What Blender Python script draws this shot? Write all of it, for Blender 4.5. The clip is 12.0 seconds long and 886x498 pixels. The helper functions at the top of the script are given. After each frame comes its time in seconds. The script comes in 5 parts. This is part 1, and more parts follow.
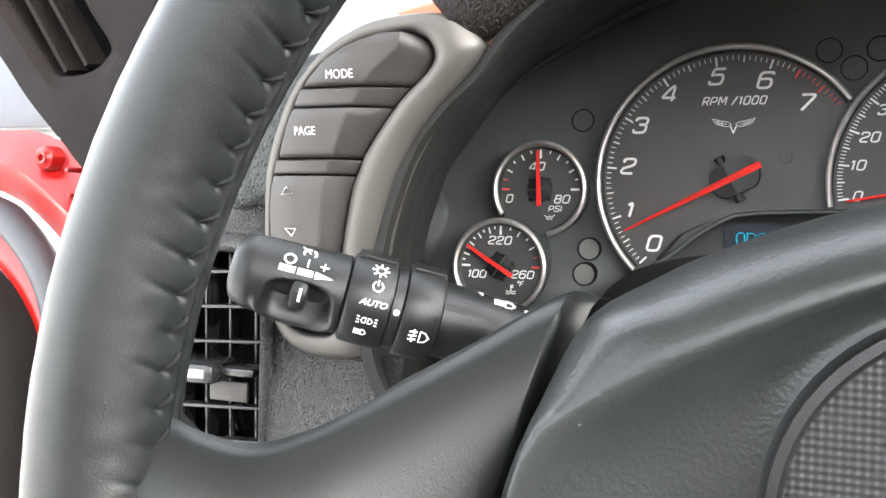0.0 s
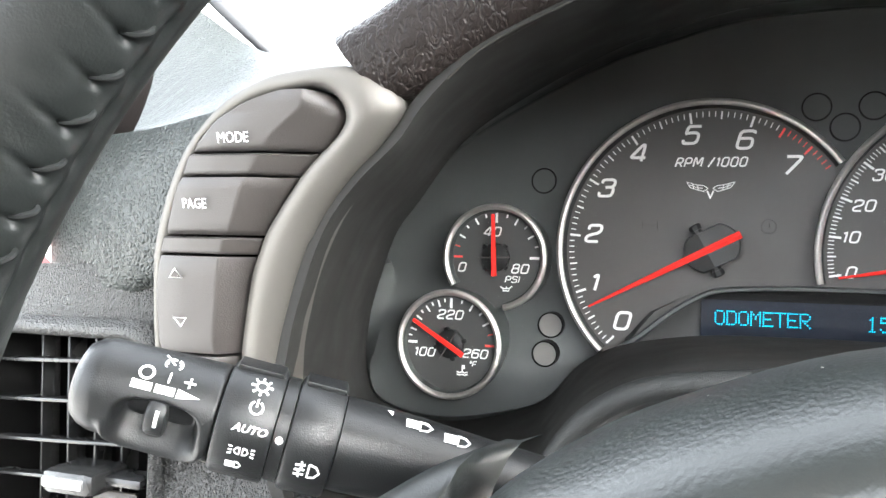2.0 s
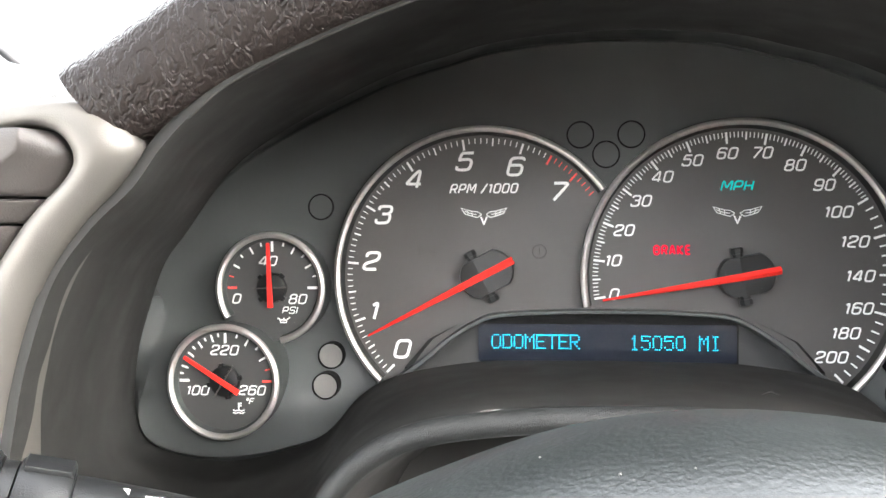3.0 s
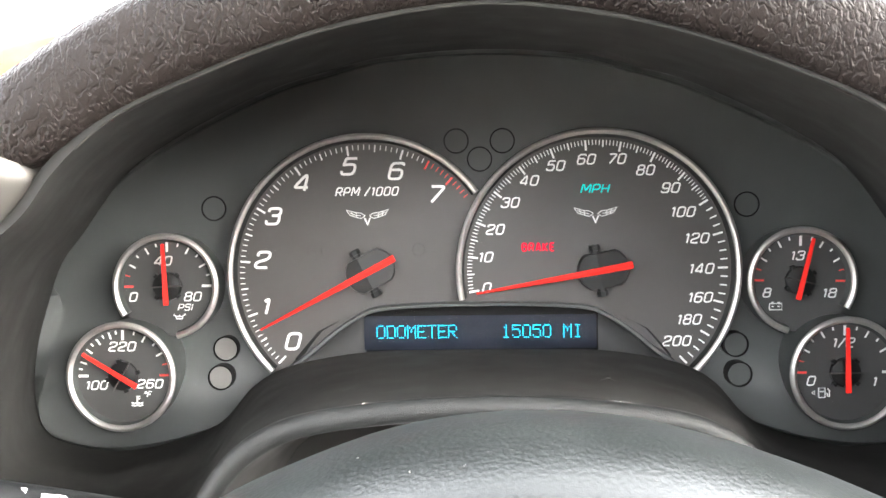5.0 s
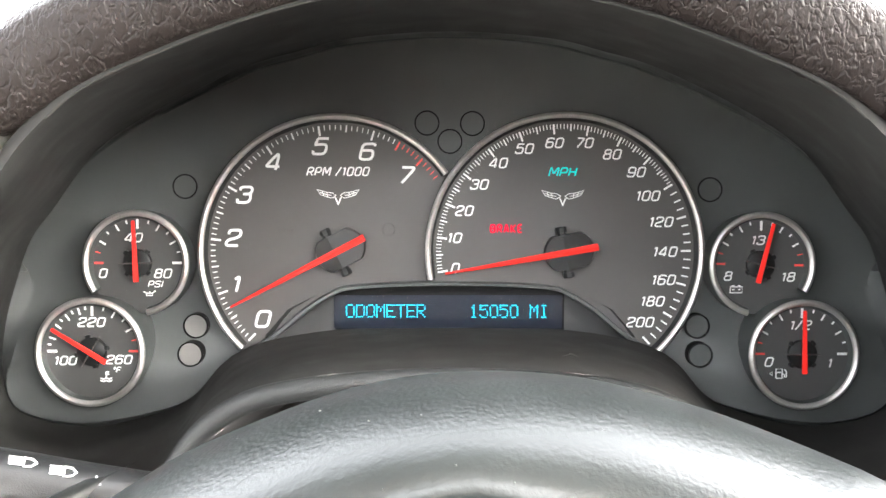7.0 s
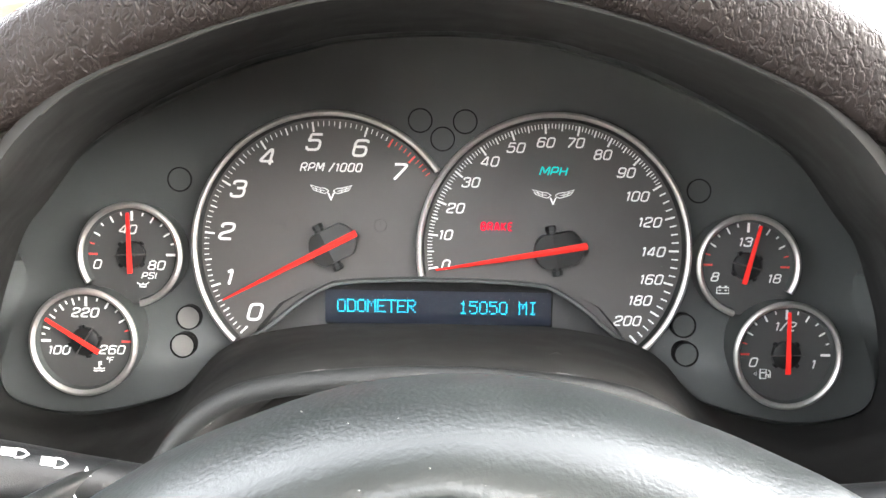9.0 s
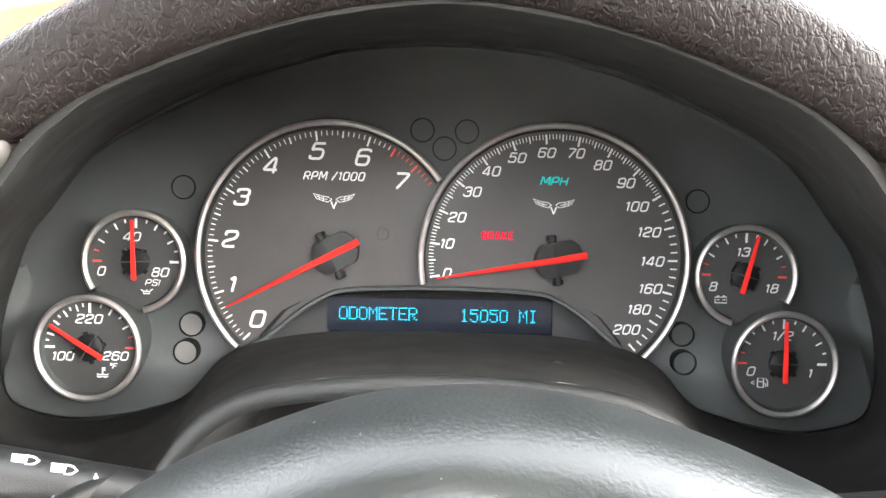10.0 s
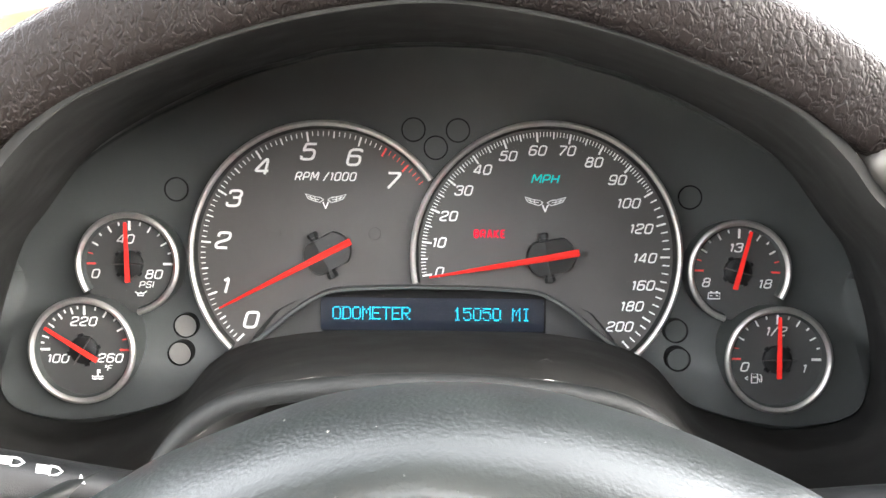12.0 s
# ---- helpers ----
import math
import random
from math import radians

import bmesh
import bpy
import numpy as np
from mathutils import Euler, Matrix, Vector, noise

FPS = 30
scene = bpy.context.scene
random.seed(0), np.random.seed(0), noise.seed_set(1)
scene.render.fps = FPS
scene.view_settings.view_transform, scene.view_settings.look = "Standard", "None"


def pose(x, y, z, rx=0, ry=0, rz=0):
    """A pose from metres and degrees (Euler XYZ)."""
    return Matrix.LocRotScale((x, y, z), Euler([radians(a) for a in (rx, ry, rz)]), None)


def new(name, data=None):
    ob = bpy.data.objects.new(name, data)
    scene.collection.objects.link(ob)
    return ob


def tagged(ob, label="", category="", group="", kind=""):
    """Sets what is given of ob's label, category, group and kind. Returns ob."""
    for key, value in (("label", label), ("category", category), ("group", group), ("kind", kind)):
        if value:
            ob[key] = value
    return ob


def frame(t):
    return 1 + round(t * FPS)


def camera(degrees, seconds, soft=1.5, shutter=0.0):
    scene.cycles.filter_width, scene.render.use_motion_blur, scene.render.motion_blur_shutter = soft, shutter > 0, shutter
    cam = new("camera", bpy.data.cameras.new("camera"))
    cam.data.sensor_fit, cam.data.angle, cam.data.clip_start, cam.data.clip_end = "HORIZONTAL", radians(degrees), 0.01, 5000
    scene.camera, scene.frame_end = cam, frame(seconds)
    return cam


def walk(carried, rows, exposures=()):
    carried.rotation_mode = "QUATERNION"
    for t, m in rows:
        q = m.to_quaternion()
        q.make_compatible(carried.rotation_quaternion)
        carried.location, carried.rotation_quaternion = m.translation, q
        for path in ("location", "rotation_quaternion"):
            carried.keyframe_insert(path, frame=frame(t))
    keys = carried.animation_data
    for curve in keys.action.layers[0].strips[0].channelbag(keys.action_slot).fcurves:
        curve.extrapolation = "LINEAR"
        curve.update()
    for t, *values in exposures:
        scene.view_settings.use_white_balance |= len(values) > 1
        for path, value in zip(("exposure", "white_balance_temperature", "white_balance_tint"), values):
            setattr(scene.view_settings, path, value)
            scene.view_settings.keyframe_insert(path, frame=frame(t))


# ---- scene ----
cam = camera(55.1, 12.0)
# The dash is laid out in its own frame, in millimetres: x right, y into the dash, z up along the dials. It leans back by LEAN degrees.
LEAN = 12.0
DASH = pose(0, 0, 0.85, -LEAN, 0, 0)
PATH = [
    (0, -0.0366, -0.3980, -0.0350, 20.36, -2.98, 0.73),
    (0.5, -0.0440, -0.3735, -0.0319, 21.56, -2.23, 1.46),
    (1, -0.0447, -0.3602, -0.0314, 22.43, -1.52, 1.94),
    (1.5, -0.0428, -0.3563, -0.0280, 22.99, -1.02, 1.90),
    (2, -0.0330, -0.3483, -0.0207, 19.91, -0.50, 1.12),
    (2.5, -0.0278, -0.3424, -0.0144, 12.04, -0.20, 0.26),
    (3, -0.0228, -0.3355, -0.0091, 7.11, -0.39, -0.27),
    (3.5, -0.0185, -0.3374, -0.0055, 4.90, -0.51, -0.76),
    (5.5, -0.0044, -0.3669, 0.0029, 0.91, -2.68, -0.57),
    (6, -0.0039, -0.3671, -0.0008, 0.36, -2.61, -0.30),
    (6.5, -0.0032, -0.3674, -0.0010, -0.06, -2.88, 0.01),
    (7, -0.0041, -0.3669, -0.0023, -0.16, -2.91, 0.00),
    (9, -0.0013, -0.3710, 0.0011, -0.34, -3.62, 0.94),
    (9.5, -0.0037, -0.3768, -0.0016, -0.56, -3.08, 1.04),
    (10, -0.0038, -0.3745, 0.0030, -0.61, -3.30, 1.24),
    (10.5, 0.0045, -0.3713, 0.0013, -0.13, -3.38, 1.21),
    (11, 0.0043, -0.3733, 0.0042, -0.32, -3.02, 0.90),
    (11.5, 0.0031, -0.3746, 0.0009, -0.29, -3.02, 0.55),
    (12, 0.0033, -0.3751, 0.0028, -0.06, -3.33, 0.57),
]
EXPOSURES = [(0, 4.32, 6450, 8), (0.5, 4.4, 6250, 6), (1.5, 4.58, 6250, 6), (2.5, 4.98, 6500, 8), (3.5, 5.2, 6650, 9), (5.5, 5.42, 6700, 9), (7, 5.42, 6700, 9), (9, 5.4, 6650, 9), (10, 5.2, 6650, 9), (12, 5.18, 6650, 9)]
walk(cam, [(t, DASH @ pose(x, y, z, 90 + pitch, 0, yaw) @ pose(0, 0, 0, 0, 0, roll)) for t, x, y, z, yaw, pitch, roll in PATH],
     EXPOSURES)

# ---- light ----
world = bpy.data.worlds.new("world")
scene.world = world
world.use_nodes = True
wn = world.node_tree.nodes
sky = wn.new("ShaderNodeTexSky")
sky.sky_type, sky.sun_disc = "NISHITA", False
sky.sun_elevation, sky.sun_rotation = radians(32), radians(114)
sky.air_density, sky.dust_density = 1.0, 4.0
pale = wn.new("ShaderNodeHueSaturation")
pale.inputs["Saturation"].default_value = 0.2
wn["Background"].inputs["Strength"].default_value = 0.15
world.node_tree.links.new(sky.outputs[0], pale.inputs["Color"])
world.node_tree.links.new(pale.outputs[0], wn["Background"].inputs["Color"])
sun = new("sun", bpy.data.lights.new("sun", "SUN"))
sun.data.energy, sun.data.angle, sun.data.color = 0.16, radians(80), (1.0, 0.93, 0.87)
sun.matrix_world = pose(0, 0, 5, 58, 0, 66)


# ---- materials ----
def material(name, color, rough=0.5, metal=0.0, vary=0.12, scale=60.0, grain=0.0, grain_scale=1500.0, leather=0.0, leather_scale=260.0, stretch=1.0,
             emit=0.0, coat=0.0, spec=0.5, folds=0.0):
    """A surface: base colour with blotches (vary, scale), fine bump (grain) and leather creases (leather) and deep wrinkles (folds). Scales are per metre."""
    m = bpy.data.materials.new(name)
    m.use_nodes = True
    n, link = m.node_tree.nodes, m.node_tree.links.new
    b = n["Principled BSDF"]
    b.inputs["Roughness"].default_value, b.inputs["Metallic"].default_value = rough, metal
    b.inputs["Specular IOR Level"].default_value, b.inputs["Coat Weight"].default_value = spec, coat
    b.inputs["Coat Roughness"].default_value = 0.08
    where = n.new("ShaderNodeTexCoord").outputs["Object"]
    noise_a = n.new("ShaderNodeTexNoise")
    noise_a.inputs["Scale"].default_value, noise_a.inputs["Detail"].default_value = scale, 6
    link(where, noise_a.inputs["Vector"])
    ramp = n.new("ShaderNodeMapRange")
    ramp.inputs["From Min"].default_value, ramp.inputs["From Max"].default_value = 0.3, 0.7
    ramp.inputs["To Min"].default_value, ramp.inputs["To Max"].default_value = 1 - vary, 1 + vary
    link(noise_a.outputs["Fac"], ramp.inputs["Value"])
    tint = n.new("ShaderNodeVectorMath")
    tint.operation = "SCALE"
    tint.inputs[0].default_value = color[:3]
    link(ramp.outputs[0], tint.inputs["Scale"])
    link(tint.outputs[0], b.inputs["Base Color"])
    rr = n.new("ShaderNodeMapRange")
    rr.inputs["From Min"].default_value, rr.inputs["From Max"].default_value = 0.3, 0.7
    rr.inputs["To Min"].default_value, rr.inputs["To Max"].default_value = max(rough * 0.85, 0.02), min(rough * 1.15, 1)
    link(noise_a.outputs["Fac"], rr.inputs["Value"])
    link(rr.outputs[0], b.inputs["Roughness"])
    last = None
    if stretch != 1.0:
        pull = n.new("ShaderNodeVectorMath")
        pull.operation = "MULTIPLY"
        pull.inputs[1].default_value = (1.0, stretch, stretch)
        link(where, pull.inputs[0])
        where = pull.outputs[0]
    if leather:
        warp = n.new("ShaderNodeTexNoise")
        warp.inputs["Scale"].default_value, warp.inputs["Detail"].default_value = leather_scale * 0.8, 3
        link(where, warp.inputs["Vector"])
        mix = n.new("ShaderNodeVectorMath")
        mix.operation = "MULTIPLY_ADD"
        mix.inputs[1].default_value = (0.9 / leather_scale,) * 3
        link(warp.outputs["Color"], mix.inputs[0])
        link(where, mix.inputs[2])
        cells = n.new("ShaderNodeTexVoronoi")
        cells.feature = "DISTANCE_TO_EDGE"
        cells.inputs["Scale"].default_value = leather_scale
        link(mix.outputs[0], cells.inputs["Vector"])
        crease = n.new("ShaderNodeMapRange")
        crease.interpolation_type = "SMOOTHSTEP"
        crease.inputs["From Min"].default_value, crease.inputs["From Max"].default_value = 0.0, 0.42
        link(cells.outputs["Distance"], crease.inputs["Value"])
        # here and there the creases run out
        fade = n.new("ShaderNodeMath")
        fade.operation = "MULTIPLY_ADD"
        fade.inputs[1].default_value = 0.9
        link(warp.outputs["Fac"], fade.inputs[0])
        link(crease.outputs[0], fade.inputs[2])
        bump = n.new("ShaderNodeBump")
        bump.inputs["Strength"].default_value, bump.inputs["Distance"].default_value = leather, 0.35 / leather_scale
        link(fade.outputs[0], bump.inputs["Height"])
        last = bump
    if folds:
        # meandering creases with plump skin between them
        vein = n.new("ShaderNodeTexNoise")
        vein.inputs["Scale"].default_value, vein.inputs["Detail"].default_value, vein.inputs["Distortion"].default_value = 400, 2, 0.3
        link(where, vein.inputs["Vector"])
        off = n.new("ShaderNodeMath")
        off.operation = "SUBTRACT"
        off.inputs[1].default_value = 0.5
        link(vein.outputs["Fac"], off.inputs[0])
        side = n.new("ShaderNodeMath")
        side.operation = "ABSOLUTE"
        link(off.outputs[0], side.inputs[0])
        plump = n.new("ShaderNodeMapRange")
        plump.interpolation_type = "SMOOTHSTEP"
        plump.inputs["From Min"].default_value, plump.inputs["From Max"].default_value = 0.0, 0.10
        link(side.outputs[0], plump.inputs["Value"])
        bump = n.new("ShaderNodeBump")
        bump.inputs["Strength"].default_value, bump.inputs["Distance"].default_value = folds, 0.0006
        link(plump.outputs[0], bump.inputs["Height"])
        if last:
            link(last.outputs[0], bump.inputs["Normal"])
        last = bump
    if grain:
        fine = n.new("ShaderNodeTexNoise")
        fine.inputs["Scale"].default_value, fine.inputs["Detail"].default_value = grain_scale, 2
        link(where, fine.inputs["Vector"])
        bump = n.new("ShaderNodeBump")
        bump.inputs["Strength"].default_value, bump.inputs["Distance"].default_value = grain, 0.0004
        link(fine.outputs["Fac"], bump.inputs["Height"])
        if last:
            link(last.outputs[0], bump.inputs["Normal"])
        last = bump
    if last:
        link(last.outputs[0], b.inputs["Normal"])
    if emit:
        b.inputs["Emission Color"].default_value, b.inputs["Emission Strength"].default_value = (*color[:3], 1), emit
    return m


PLATE = material("cluster_black", (0.047, 0.0515, 0.050), 0.5, grain=0.05, vary=0.10, spec=0.35)
SHROUD = material("shroud_black", (0.0208, 0.0206, 0.0195), 0.8, grain=0.35, grain_scale=2500, spec=0.15)
FACE = material("dial_face", (0.037, 0.0335, 0.0312), 0.6, vary=0.06)
FACE_S = material("small_dial_face", (0.033, 0.033, 0.032), 0.55, vary=0.06)
DRUM = material("dial_wall", (0.012, 0.012, 0.012), 0.5)
CHROME = material("satin_chrome", (0.52, 0.50, 0.48), 0.45, 0.9, vary=0.08, scale=300, grain=0.05)
WHITE = material("white_print", (0.68, 0.68, 0.665), 0.6, vary=0.03)
RED_PRINT = material("red_print", (0.75, 0.05, 0.04), 0.6, vary=0.03)
# needles get a faint glow of their own, which lifts the red
NEEDLE = material("needle_red", (0.72, 0.022, 0.016), 0.55, vary=0.03, emit=0.006, spec=0.15)
HUBCAP = material("needle_hub_black", (0.006, 0.0065, 0.0065), 0.45, grain=0.05, spec=0.2)
LCD = material("display_glass", (0.0115, 0.0145, 0.0225), 0.18, vary=0.1)
CYAN = material("display_cyan", (0.0, 0.50, 0.78), 0.6, emit=0.11, vary=0.02, spec=0.0)
TEAL = material("lit_teal", (0.0, 0.55, 0.50), 0.6, emit=0.012, vary=0.02, spec=0.0)
LIT_RED = material("lit_red", (0.75, 0.0, 0.02), 0.6, emit=0.022, vary=0.02, spec=0.0)
BUTTON = material("button_grey", (0.034, 0.030, 0.028), 0.5, grain=0.25, grain_scale=2200, vary=0.06)
SILVER = material("silver_paint", (0.095, 0.089, 0.081), 0.48, 0.5, grain=0.15, grain_scale=3000, vary=0.05)
HOOD = material("hood_vinyl", (0.0118, 0.0090, 0.0082), 0.48, leather=0.25, leather_scale=820, stretch=0.6, grain=0.3, spec=0.15, folds=0.64)
PAD = material("dash_pad_vinyl", (0.020, 0.0235, 0.022), 0.4, leather=0.9, leather_scale=620, grain=0.2, spec=0.42)
PANEL = material("lower_dash_plastic", (0.018, 0.018, 0.0175), 0.3, leather=1.0, leather_scale=1000, grain=0.6, grain_scale=1500, vary=0.08)
LEATHER = material("wheel_leather", (0.0085, 0.0098, 0.0096), 0.4, leather=0.06, leather_scale=1300, grain=0.10, grain_scale=2200, vary=0.12, scale=35, spec=0.32)
HUBSKIN = material("airbag_cover_vinyl", (0.016, 0.0185, 0.0182), 0.34, grain=0.3, grain_scale=1000, scale=40, spec=0.4)
THREAD = material("black_thread", (0.008, 0.009, 0.009), 0.8, grain=0.3, spec=0.2)
STALK = material("stalk_plastic", (0.010, 0.0105, 0.011), 0.36, grain=0.25, grain_scale=3000, spec=0.3)
# near-black, also used where gaps and recesses are coloured as if shaded
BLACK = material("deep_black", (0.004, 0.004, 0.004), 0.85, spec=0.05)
ROLL = material("soft_black_trim", (0.013, 0.0138, 0.0138), 0.5, grain=0.6, grain_scale=2500, spec=0.3)
VENT = material("vent_plastic", (0.020, 0.020, 0.020), 0.26, grain=0.1)
CAR_RED = material("red_car_paint", (0.30, 0.005, 0.004), 0.35, coat=0.2, vary=0.05, scale=12)
RUBBER = material("rubber_seal", (0.02, 0.02, 0.022), 0.6, grain=0.3)
GREYTRIM = material("grey_trim", (0.10, 0.095, 0.09), 0.5, grain=0.4)
CONCRETE = material("pale_concrete", (0.55, 0.53, 0.50), 0.9, vary=0.15, scale=2, grain=0.3, grain_scale=60)
CARPET = material("dark_carpet", (0.03, 0.03, 0.03), 0.95, grain=0.6, grain_scale=600)
DOT = material("warning_lens_grey", (0.132, 0.127, 0.121), 0.55, vary=0.05, spec=0.2)


def clear_glass(name, rough):
    """Thin clear plastic: what is behind it shows through, with a weak sheen on top."""
    m = bpy.data.materials.new(name)
    m.use_nodes = True
    n, link = m.node_tree.nodes, m.node_tree.links.new
    n.remove(n["Principled BSDF"])
    through_it, sheen, mix, fresnel = n.new("ShaderNodeBsdfTransparent"), n.new("ShaderNodeBsdfGlossy"), n.new("ShaderNodeMixShader"), n.new("ShaderNodeFresnel")
    sheen.inputs["Roughness"].default_value = rough
    fresnel.inputs["IOR"].default_value = 1.22
    link(fresnel.outputs[0], mix.inputs[0])
    link(through_it.outputs[0], mix.inputs[1])
    link(sheen.outputs[0], mix.inputs[2])
    link(mix.outputs[0], n["Material Output"].inputs["Surface"])
    return m


LENS = clear_glass("clear_lens", 0.5)
POD = material("dash_end_vinyl", (0.009, 0.0068, 0.0062), 0.7, grain=0.7, grain_scale=900, spec=0.12)
WELL = material("column_well_black", (0.013, 0.012, 0.011), 0.7)
# the car's red again, shifted to orange to look struck by strong sun
BONNET = material("sunlit_bonnet_paint", (0.16, 0.022, 0.004), 0.5, spec=0.1, vary=0.05, scale=12)


# ---- mesh helpers (millimetres in the dash frame) ----
from mathutils.bvhtree import BVHTree


def finish(bm, name, mat, smooth=40.0):
    bm.transform(Matrix.Scale(0.001, 4))
    bmesh.ops.recalc_face_normals(bm, faces=bm.faces[:])
    me = bpy.data.meshes.new(name)
    bm.to_mesh(me)
    bm.free()
    me.materials.append(mat)
    if smooth:
        me.shade_smooth()
        me.set_sharp_from_angle(angle=radians(smooth))
    return me


def thing(name, label, category, group="", kind=""):
    ob = new(name)
    ob.empty_display_size = 0.01
    ob.matrix_world = DASH
    return tagged(ob, label, category, group, kind)


def part(name, bm, mat, parent, label="", smooth=40.0):
    ob = new(name, finish(bm, name, mat, smooth))
    ob.parent = parent
    return tagged(ob, label)


def share(name, me, parent, m):
    """One more piece on a mesh that others use too, at the pose m (millimetres)."""
    ob = new(name, me)
    ob.parent = parent
    m = m.copy()
    m.translation = m.translation * 0.001
    ob.matrix_basis = m
    return ob


def solo(name, bm, mat, label, category, group="", kind="", smooth=40.0):
    ob = new(name, finish(bm, name, mat, smooth))
    ob.matrix_world = DASH
    return tagged(ob, label, category, group, kind)


def catmull(pts, steps=6, closed=False):
    """A smooth line through the points."""
    p = [Vector(q) for q in pts]
    n, out = len(p), []
    for i in range(n if closed else n - 1):
        a, b, c, d = (p[(i + k) % n] if closed else p[min(max(i + k, 0), n - 1)] for k in (-1, 0, 1, 2))
        for s in range(steps):
            t = s / steps
            out.append(0.5 * (2 * b + (c - a) * t + (2 * a - 5 * b + 4 * c - d) * t * t + (3 * b - a - 3 * c + d) * t ** 3))
    return out if closed else out + [p[-1]]


def grid(bm, rows, round_u=False, round_v=False):
    """Faces between rows of points; round_u joins each row's ends, round_v the last row to the first."""
    vs = [[bm.verts.new(q) for q in row] for row in rows]
    h, w = len(vs), len(vs[0])
    for i in range(h if round_v else h - 1):
        for j in range(w if round_u else w - 1):
            q = [vs[i][j], vs[i][(j + 1) % w], vs[(i + 1) % h][(j + 1) % w], vs[(i + 1) % h][j]]
            if len({id(v) for v in q}) == 4:
                bm.faces.new(q)
    return vs


def prism(bm, outline, y0, y1):
    """A slab from an outline of (x, z) between the depths y0 and y1."""
    a = [bm.verts.new((x, y0, z)) for x, z in outline]
    b = [bm.verts.new((x, y1, z)) for x, z in outline]
    bm.faces.new(a), bm.faces.new(b[::-1])
    for i in range(len(a)):
        j = (i + 1) % len(a)
        bm.faces.new((a[i], b[i], b[j], a[j]))


def block(bm, x0, x1, y0, y1, z0, z1, bevel=0.0, m=None):
    made = bmesh.ops.create_cube(bm, size=1)["verts"]
    for v in made:
        v.co = Vector(((x0 + x1) / 2 + v.co.x * (x1 - x0), (y0 + y1) / 2 + v.co.y * (y1 - y0), (z0 + z1) / 2 + v.co.z * (z1 - z0)))
    if bevel:
        edges = list({e for v in made for e in v.link_edges})
        made = list({v for f in bmesh.ops.bevel(bm, geom=edges, offset=bevel, segments=2, affect="EDGES", profile=0.5)["faces"] for v in f.verts} | {v for v in made if v.is_valid})
    if m is not None:
        for v in made:
            v.co = m @ v.co


def turned(bm, cx, cz, profile, a0=0.0, a1=360.0, n=96):
    """Turns a profile of (radius, depth) round a dial's axis, from angle a0 to a1."""
    full = abs(a1 - a0) >= 359.9
    k = max(3, int(n * abs(a1 - a0) / 360))
    rows = []
    for i in range(k if full else k + 1):
        a = radians(a0 + (a1 - a0) * i / k)
        rows.append([(cx + r * math.cos(a), y, cz + r * math.sin(a)) for r, y in profile])
    vs = grid(bm, rows, False, full)
    if not full:
        for row in (vs[0], vs[-1]):
            if len(row) > 2:
                bm.faces.new(row)


def disc(bm, cx, cz, r, y, n=64):
    bm.faces.new([bm.verts.new((cx + r * math.cos(math.tau * i / n), y, cz + r * math.sin(math.tau * i / n))) for i in range(n)])


def rounded(x0, x1, z0, z1, r, n=5):
    """The outline of a rounded rectangle."""
    out = []
    for cx, cz, a in ((x1 - r, z1 - r, 0), (x0 + r, z1 - r, 90), (x0 + r, z0 + r, 180), (x1 - r, z0 + r, 270)):
        out += [(cx + r * math.cos(radians(a + 90 * i / n)), cz + r * math.sin(radians(a + 90 * i / n))) for i in range(n + 1)]
    return out


def tube(bm, pts, radius, n=10, closed=False, caps=True):
    """A round bar along the points; radius is a number or one for each point."""
    p = [Vector(q) for q in pts]
    rows, side = [], None
    for i, q in enumerate(p):
        ahead = (p[(i + 1) % len(p)] - p[i - 1]) if closed else (p[min(i + 1, len(p) - 1)] - p[max(i - 1, 0)])
        ahead.normalize()
        side = (side if side is not None else (Vector((0, 0, 1)) if abs(ahead.z) < 0.9 else Vector((1, 0, 0))))
        side = (side - ahead * side.dot(ahead)).normalized()
        up = ahead.cross(side)
        r = radius[i] if isinstance(radius, (list, tuple)) else radius
        rows.append([q + r * (side * math.cos(math.tau * k / n) + up * math.sin(math.tau * k / n)) for k in range(n)])
    vs = grid(bm, rows, True, closed)
    if caps and not closed:
        bm.faces.new(vs[0]), bm.faces.new(vs[-1][::-1])


def lettering(words, height, shear=0.0, depth=0.05, bold=0.0, wide=1.0):
    """A bmesh of the words, centred, in the plane of the dials, facing the driver; height is that of a capital, in millimetres."""
    cu = bpy.data.curves.new("lettering", "FONT")
    cu.body, cu.size, cu.shear, cu.align_x, cu.align_y = words, height / 0.73, shear, "CENTER", "CENTER"
    bold = 0.0 if "M" in words else bold
    cu.extrude, cu.offset, cu.resolution_u, cu.space_character = depth, bold, 3, 1.0
    ob = bpy.data.objects.new("lettering", cu)
    scene.collection.objects.link(ob)
    me = bpy.data.meshes.new_from_object(ob)
    bm = bmesh.new()
    bm.from_mesh(me)
    bmesh.ops.remove_doubles(bm, verts=bm.verts[:], dist=0.0001)
    xs, ys = [v.co.x for v in bm.verts], [v.co.y for v in bm.verts]
    mx, my = (min(xs) + max(xs)) / 2, (min(ys) + max(ys)) / 2
    for v in bm.verts:
        v.co = Vector(((v.co.x - mx) * wide, -v.co.z, v.co.y - my))
    bpy.data.objects.remove(ob)
    bpy.data.meshes.remove(me)
    bpy.data.curves.remove(cu)
    return bm


